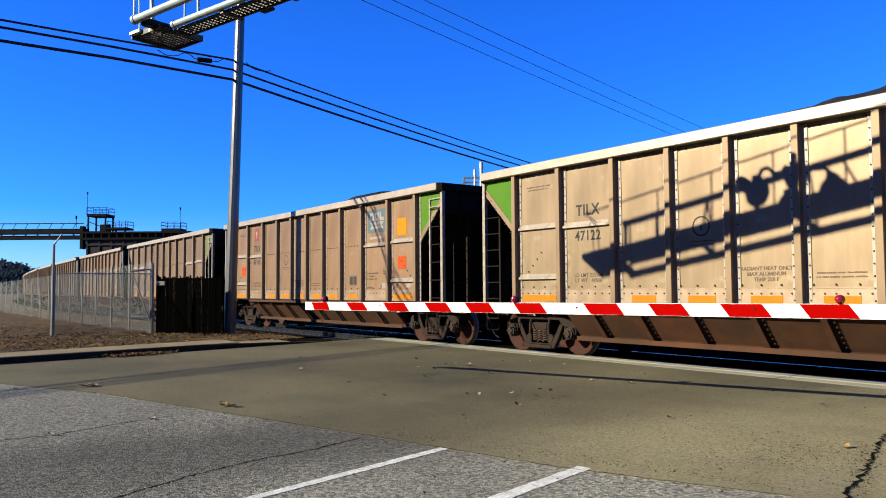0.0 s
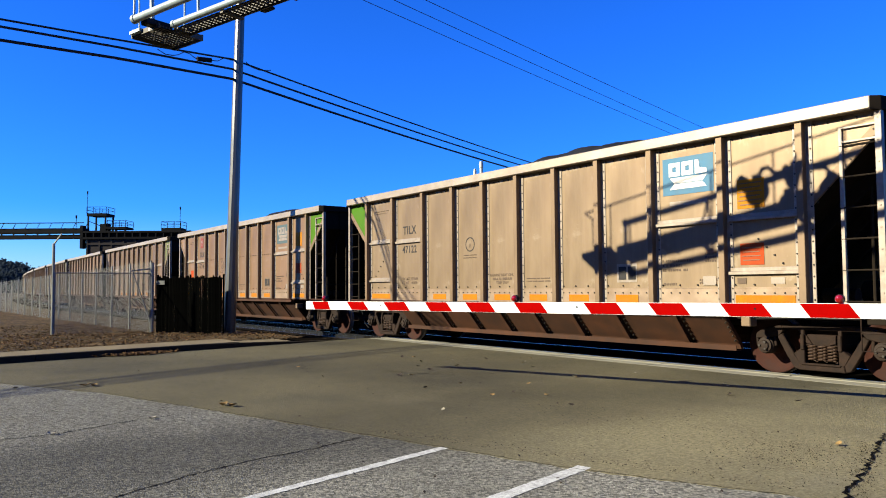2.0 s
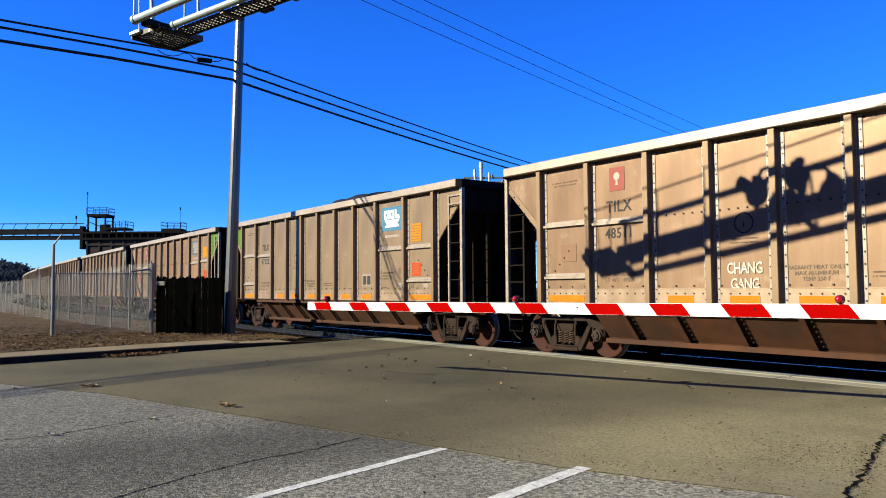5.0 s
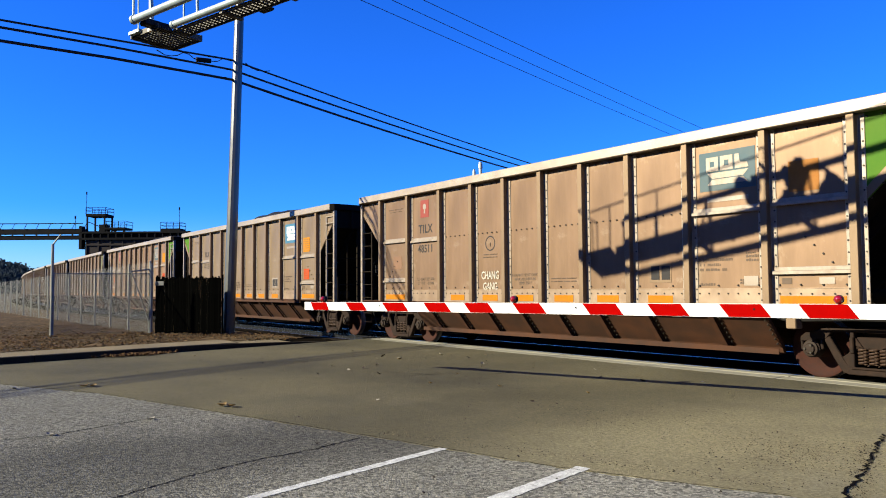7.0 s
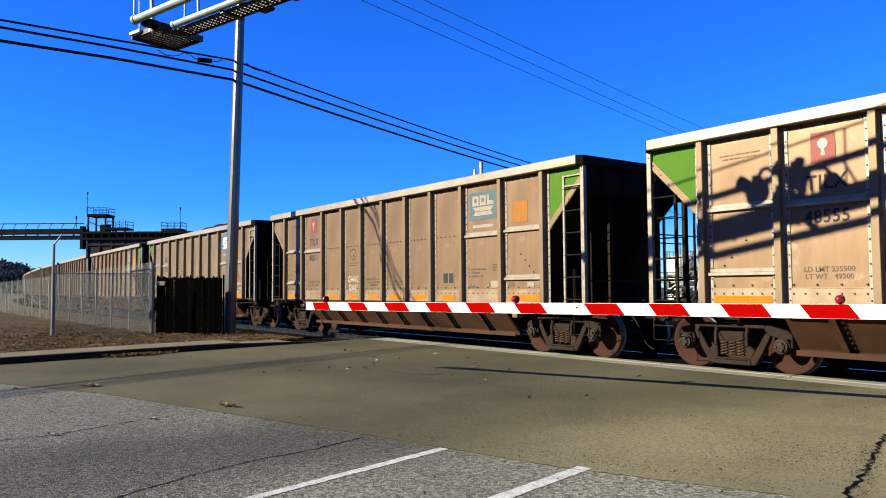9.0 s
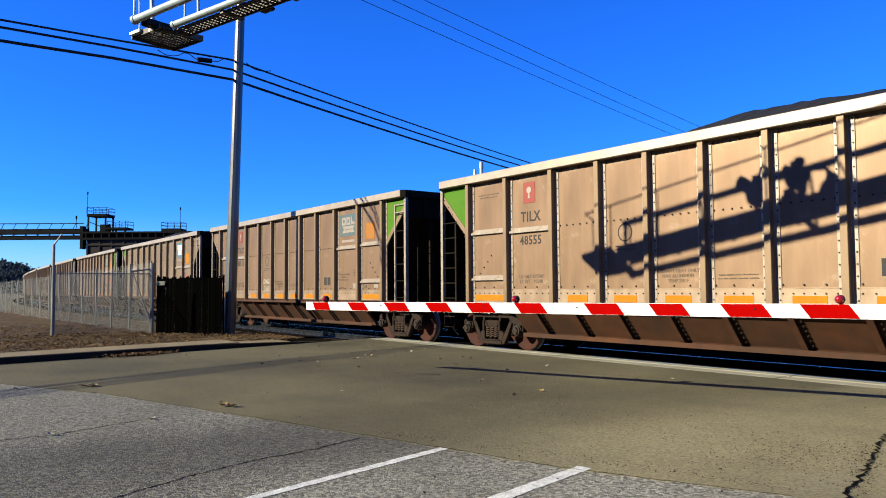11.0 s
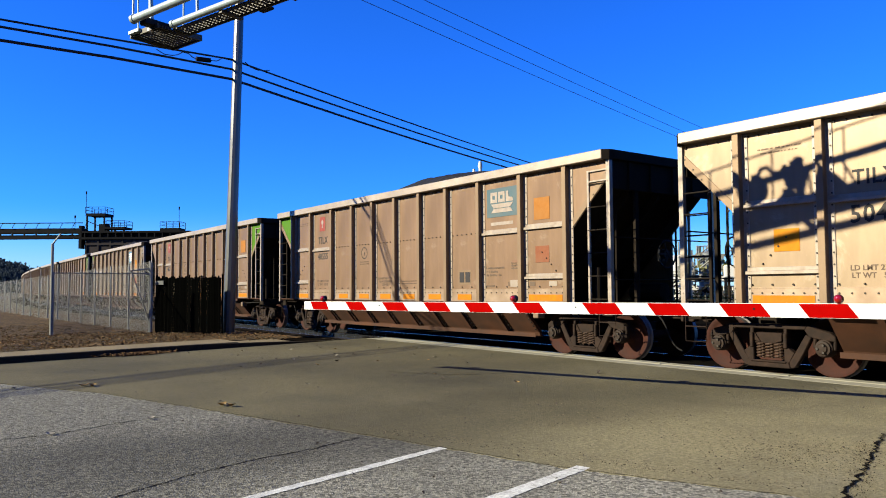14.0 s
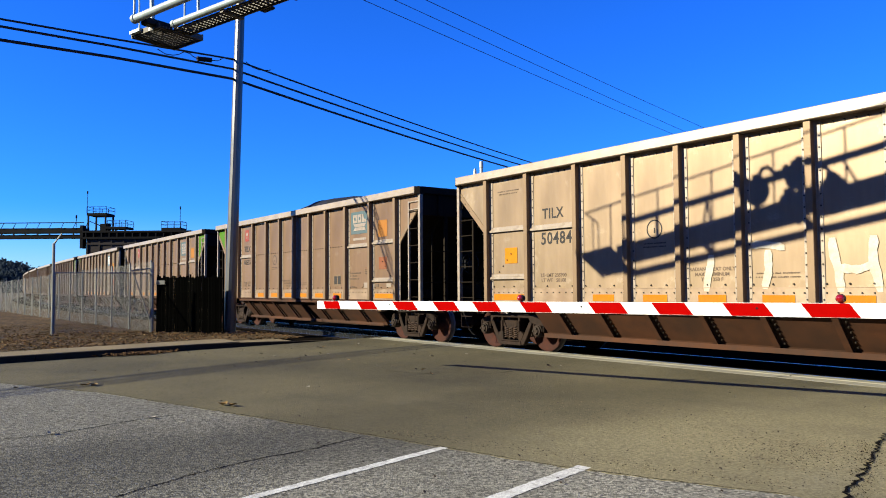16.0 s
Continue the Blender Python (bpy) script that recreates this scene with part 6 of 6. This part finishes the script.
for x, z0, z1, r in ((-3.3, 13.7, 17.6, 0.04), (12.9, 11.0, 14.8, 0.04), (-5.2, 11.3, 13.4, 0.05)):
    bm = bmesh.new()
    rod(bm, (x, 0, z0), (x, 0, z1), r, 6)
    rod(bm, (x, 0, z1 - 0.5), (x, 0, z1), r * 3, 8)
    part("antenna", bm, "tower", tower)
conv = thing("conveyor", "long dark enclosed conveyor bridge leading to the tower", "conveyor", m=TW)
bm = bmesh.new()
box(bm, -45, -4.3, 1, 3, 10.4, 11.25)
box(bm, -45, -4.3, 1, 3, 9.45, 9.9)
box(bm, -45, -4.3, 1.3, 2.7, 9.9, 10.1)
for i in range(20):
    beam(bm, (-44 + i * 2.1, 0.9, 11.2), (-43.5 + i * 2.1, 0.9, 12.2), 0.07, 0.07)
    beam(bm, (-44 + i * 2.1, 1.1, 9.9), (-44 + i * 2.1, 1.1, 10.4), 0.2, 0.2)
box(bm, -45, -4.3, 0.85, 1, 12.1, 12.25)
for x in (-40, -24):
    frame_box(bm, x, x + 1.5, 1.2, 2.8, -1.5, 9.45, 0.15)
part("bridge", bm, "tower", conv)

# ---- wooded hill on the horizon ----
bm = bmesh.new()
prev = None
for i in range(61):
    x = -420 + i * 14
    h = 30 * math.exp(-((x + 120) / 92) ** 2) + 3 * noise.noise((x * 0.02, 1, 1)) + 5
    row = [bm.verts.new((x, 0, -2)), bm.verts.new((x, 60, max(1, h))), bm.verts.new((x, 140, -2))]
    if prev:
        for j in range(2):
            bm.faces.new((prev[j], prev[j + 1], row[j + 1], row[j]))
    prev = row
HP = pose(-640, 110, -5.5, rz=53.54)
solo("hill", bm, "hill", "distant wooded hillside on the horizon", "hill", kind="structure", smooth=True, m=HP)
rng = random.Random(77)
bm = bmesh.new()
for i in range(1500):
    x = rng.uniform(-260, 90)
    h = 30 * math.exp(-((x + 120) / 92) ** 2) + 3 * noise.noise((x * 0.02, 1, 1)) + 5
    y = rng.uniform(20, 70)
    c = Vector((x, y, max(0, h * min(1, y / 60) - 1)))
    s = rng.uniform(1.2, 2.6) * (1.5 if rng.random() < 0.06 else 1)
    for _ in range(16):
        q = c + Vector((rng.gauss(0, s * .5), rng.gauss(0, s * .5), abs(rng.gauss(s * 0.8, s * .5))))
        w = s * rng.uniform(.25, .55)
        a = rng.uniform(0, 6.28)
        t = [bm.verts.new(q + Vector((w * math.cos(a + k * 2.09), w * math.sin(a + k * 2.09) * .6, w * rng.uniform(-.5, .8)))) for k in range(3)]
        u = bm.verts.new(q + Vector((0, 0, w)))
        v = bm.verts.new(q - Vector((0, 0, w)))
        for k in range(3):
            bm.faces.new((t[k], t[(k + 1) % 3], u))
            bm.faces.new((t[k], t[(k + 1) % 3], v))
solo("hill_woods", bm, "leafdark", "dark trees covering the distant hill", "woods", kind="stuff", m=HP)

# ---- plant seen between the cars ----
PL = pose(-50.1, 83.8, -0.22, rz=36.0)


def tank(x, y, r, h, material, label):
    t = thing("storage_tank", label, "storage tank", "tanks of the plant", m=PL @ pose(x, y, 0))
    bm = bmesh.new()
    lathe(bm, [(r, 0), (r, h), (r * 0.6, h + r * 0.22), (0.2, h + r * 0.3)], 28, "z")
    part("shell", bm, material, t, smooth=True)
    bm = bmesh.new()
    for k in range(18):
        a, b = k * 0.349, (k + 1) * 0.349
        p, q = (r * math.cos(a), r * math.sin(a)), (r * math.cos(b), r * math.sin(b))
        rod(bm, (*p, h), (*p, h + 1.0), 0.04, 5)
        rod(bm, (*p, h + 1.0), (*q, h + 1.0), 0.04, 5)
    rod(bm, (0, 0, h), (0, 0, h + 2.2), 0.12, 6)
    for i in range(int(h / 0.5)):
        box(bm, -0.3, 0.3, -r - 0.2, -r - 0.14, i * 0.5, i * 0.5 + 0.06)
    tagged(part("railing", bm, "pipe", t), kind="stuff")
    return t


WHITE_TANK, GREY_TANK = "white cylindrical storage tank with a railed roof", "grey cylindrical storage tank with a railed roof"
for x, y, r, h, mm in ((-8.8, 6, 1.7, 5.3, "tank"), (0.6, 9, 1.15, 7.1, "tank"), (3.6, 9, 0.95, 7.0, "tank"), (5.8, 9, 0.9, 7.2, "tank"), (7.7, 9, 0.8, 7.0, "tankgrey"),
                       (3.7, 5, 0.8, 4.6, "tank"), (5.3, 5, 0.75, 4.7, "tank"), (6.9, 5, 0.7, 4.3, "tankgrey"), (14.2, 9, 1.05, 4.2, "tank"), (16.8, 9, 1.0, 4.3, "tank"),
                       (-13.5, 6, 1.6, 5.6, "tank"), (-5.0, 9, 1.3, 6.0, "tankgrey")):
    tank(x, y, r, h, mm, WHITE_TANK if mm == "tank" else GREY_TANK)
rack = thing("pipe_rack", "crowded steel pipe rack of the plant", "pipe rack", m=PL)
rng = random.Random(3)
for i in range(34):
    bm = bmesh.new()
    x = -18 + i * 1.1
    box(bm, x - 0.07, x + 0.07, -3.1, -2.9, 0, rng.uniform(2.6, 3.6) + (1.6 if -8 < x < -1 else 0))
    if i % 2:
        box(bm, x - 0.1, x + 1.1, -3.3, -3.09, 3.0, 3.15)
    part("post", bm, "pipe", rack)
for z in (1.6, 2.3, 2.9, 3.4):
    bm = bmesh.new()
    rod(bm, (-20, -3 + z * 0.1, z), (12, -3 + z * 0.1, z), rng.uniform(0.06, 0.14), 8)
    part("pipe", bm, "tank" if z < 3 else "pipe", rack)
for name, material, n, x0, x1, z0, z1, w in (("pipework", "pipe", 150, -9, -0.5, 2.6, 5.4, 1.3), ("valves", "olive", 90, -8, -1, 3.0, 5.2, 0.5), ("pumps", "tower", 130, -10, 10, 0.3, 2.4, 0.8),
                                         ("fittings", "tank", 70, -10, 12, 0.4, 3.2, 0.7)):
    bm = bmesh.new()
    for i in range(n):
        x, z = rng.uniform(x0, x1), rng.uniform(z0, z1)
        y = rng.uniform(-5.5, -3.5)
        if rng.random() < 0.6:
            rod(bm, (x, y, z), (x + rng.choice((0, 0, w)), y, z + rng.choice((0, w * 0.8, w * 0.8))), rng.uniform(0.05, 0.13), 6)
        else:
            a, c = rng.uniform(0.1, 0.4), rng.uniform(0.1, 0.3)
            box(bm, x - a, x + a, y - 0.2, y + 0.2, z - c, z + c)
    tagged(part(name, bm, material, rack), kind="stuff")
tank_bin = thing("storage_bin", "white rectangular bin on a dark steel stand", "storage bin", m=PL @ pose(-2.6, -6.2, 0))
bm = bmesh.new()
box(bm, -1.35, 1.35, -0.8, 0.8, 2.6, 4.0)
part("body", bm, "tank", tank_bin, bevel=0.1)
for x in (-1.15, 1.15):
    for y in (-0.6, 0.6):
        bm = bmesh.new()
        box(bm, x - 0.12, x + 0.12, y - 0.12, y + 0.12, 0, 2.6)
        part("leg", bm, "tower", tank_bin)
for x, w, z1, mm, lb in ((-15.5, 3.6, 2.6, "tank", "white box trailer parked at the plant"), (7.0, 1.9, 2.7, "tankgrey", "grey metal shed at the plant"), (12.8, 3.2, 1.9, "tankgrey", "low grey shed at the plant")):
    bm = bmesh.new()
    box(bm, x, x + w, -9, -6.9, 0, z1)
    for i in range(int(w / 0.45)):
        box(bm, x + 0.1 + i * 0.45, x + 0.16 + i * 0.45, -9.04, -9.001, 0.1, z1 - 0.1)
    solo("shed" if mm == "tankgrey" else "trailer", bm, mm, lb, "shed" if mm == "tankgrey" else "trailer", m=PL)
bm = bmesh.new()
rng = random.Random(19)
for _ in range(2600):
    x, y, z = rng.uniform(-40, 30), rng.gauss(-14, 0.7), rng.uniform(0, 1.7) * rng.uniform(.5, 1)
    a, s = rng.uniform(0, 6.28), rng.uniform(0.12, 0.3)
    bm.faces.new([bm.verts.new((x + s * math.cos(a + k * 2.1), y + s * math.sin(a + k * 2.1), z + rng.uniform(-s, s))) for k in range(3)])
solo("hedge", bm, "hedge", "low dark hedge along the plant boundary", "hedge", kind="stuff", m=PL)
vent = thing("vent_stack", "pale vent stacks rising beyond the train", "vent stack", m=pose(-54.23, 44.56, -0.22, rz=53.5))
for x, z, r in ((0.0, 13.5, 0.16), (-0.6, 12.8, 0.12), (0.75, 12.5, 0.10)):
    bm = bmesh.new()
    rod(bm, (x, 0, 0), (x, 0, z), r, 12)
    rod(bm, (x, 0, z - 0.6), (x, 0, z - 0.2), r * 1.25, 12)
    part("stack", bm, "tank", vent, smooth=True)
bm = bmesh.new()
frame_box(bm, -1.6, 2.2, 0, 3, 0, 12.0, 0.08)
for x in (1.0, 2.2, 3.2):
    rod(bm, (x, 0, 12.0), (x, 0, 12.3), 0.14, 8)
part("platform", bm, "pipe", vent)


# ---- leaves and litter on the road ----
def m_leaf(s, seed):
    rng = random.Random(seed)
    bm = bmesh.new()
    n = 7
    left, mid, right = [], [], []
    for i in range(n):
        k = i / (n - 1)
        w = s * 0.36 * math.sin(math.pi * min(1, k * 0.9 + 0.08)) * rng.uniform(.8, 1.1)
        z = s * 0.22 * (k - 0.5) ** 2 * 4
        left.append(bm.verts.new((-w, (k - .5) * s, z + w * 0.5)))
        mid.append(bm.verts.new((0, (k - .5) * s, z + 0.004)))
        right.append(bm.verts.new((w, (k - .5) * s, z + w * 0.4)))
    for i in range(n - 1):
        bm.faces.new((left[i], mid[i], mid[i + 1], left[i + 1]))
        bm.faces.new((mid[i], right[i], right[i + 1], mid[i + 1]))
    return bm


for i, (x, y, s, mm, lb) in enumerate(((-8.98, 3.30, 0.17, "dryleaf", "dry tan leaf lying on the asphalt"), (-8.86, 3.36, 0.16, "dryleaf", "dry tan leaf lying on the asphalt"),
                                       (-12.1, 2.36, 0.17, "dryleaf", "dry tan leaf lying on the asphalt"), (-12.0, 2.46, 0.15, "dryleaf", "dry tan leaf lying on the asphalt"),
                                       (-8.25, 1.32, 0.10, "paleleaf", "small pale dry leaf on the asphalt"), (-8.57, 2.35, 0.10, "paleleaf", "small pale dry leaf on the asphalt"),
                                       (-12.4, 1.5, 0.12, "paleleaf", "small pale dry leaf on the asphalt"))):
    ob = solo("leaf", m_leaf(s, i), mm, lb, "leaf", "leaves on the road", m=pose(x, y, 0.008, rz=40 + 67 * i))
chips("road_litter", 260, lambda r: (r.uniform(-16, -3), r.uniform(2.5, 10.5)), lambda x, y: 0.008, (0.006, 0.022), "darkleaf",
      "tiny dark bits of litter on the asphalt", "litter", 41)


# leaves and crumbs that the wind of the train drives along the road
BLOWN = []
rng = random.Random(58)
for i in range(34):
    mm = ("darkleaf", "paleleaf", "dryleaf", "darkleaf")[i % 4]
    lb = {"darkleaf": "small dark leaf blown over the asphalt", "paleleaf": "small pale leaf blown over the asphalt", "dryleaf": "small tan leaf blown over the asphalt"}[mm]
    ob = solo("leaf", m_leaf(rng.uniform(0.05, 0.105), 50 + i), mm, lb, "leaf", "leaves blown by the train")
    x, y = rng.uniform(-13, -3.0), rng.uniform(4.8, 10.0)
    rows, turn = [], rng.uniform(0, 360)
    for t in range(17):
        hop = max(0.0, rng.gauss(0, 0.03))
        rows.append((t, pose(x, y, 0.012 + hop, rng.uniform(-25, 25), rng.uniform(-25, 25), turn)))
        gust = rng.random() ** 3
        x, y, turn = max(-16.3, x - 1.3 * gust), y + rng.gauss(0, 0.25) * gust, turn + 85 * gust
        if y > 10.6:
            y = 10.6
    BLOWN.append((ob, rows))


# ---- everything that moves ----
def car_pose(k, t):
    """Middle of car k at t seconds, along the bend of the track."""
    x = -37.94 + PITCH_CAR * k + HALF - SPEED * (t - 8) - 0.00213 * (t - 8) ** 2 / 2
    slope = 0.00097 * (x + 20) if x < -20 else 0.0
    return pose(x, track_y(x) + SIDE, 0, rz=math.degrees(math.atan(slope)))


SWING = [(0, 541), (1.5, 541), (2.5, 543), (3.0, 538), (3.5, 543), (4.2, 549), (5.2, 543), (6.4, 538), (7, 541), (7.5, 546), (8, 543), (8.5, 539), (9, 542), (10, 543), (11.5, 541),
         (12.2, 538), (13, 543), (13.5, 541), (14.5, 541), (14.8, 527), (15, 529), (15.4, 522), (15.6, 527), (15.7, 534), (15.8, 542), (15.9, 550), (16, 559)]


def motions():
    for k, car, rolls in TRAIN:
        walk(car, [(t, car_pose(k, t)) for t in range(0, 17, 2)])
        if k >= -2:
            for w in rolls:
                x = w.location.x
                walk(w, [(i * 0.2, pose(x, 0, R, ry=-math.degrees(SPEED * i * 0.2 / R))) for i in range(81)])
    for leaf, rows in BLOWN:
        walk(leaf, rows)
    walk(arm, [(t, pose(0, 0, ARM0.z, rz=-(v - 541) * 0.083)) for t, v in SWING])


motions()
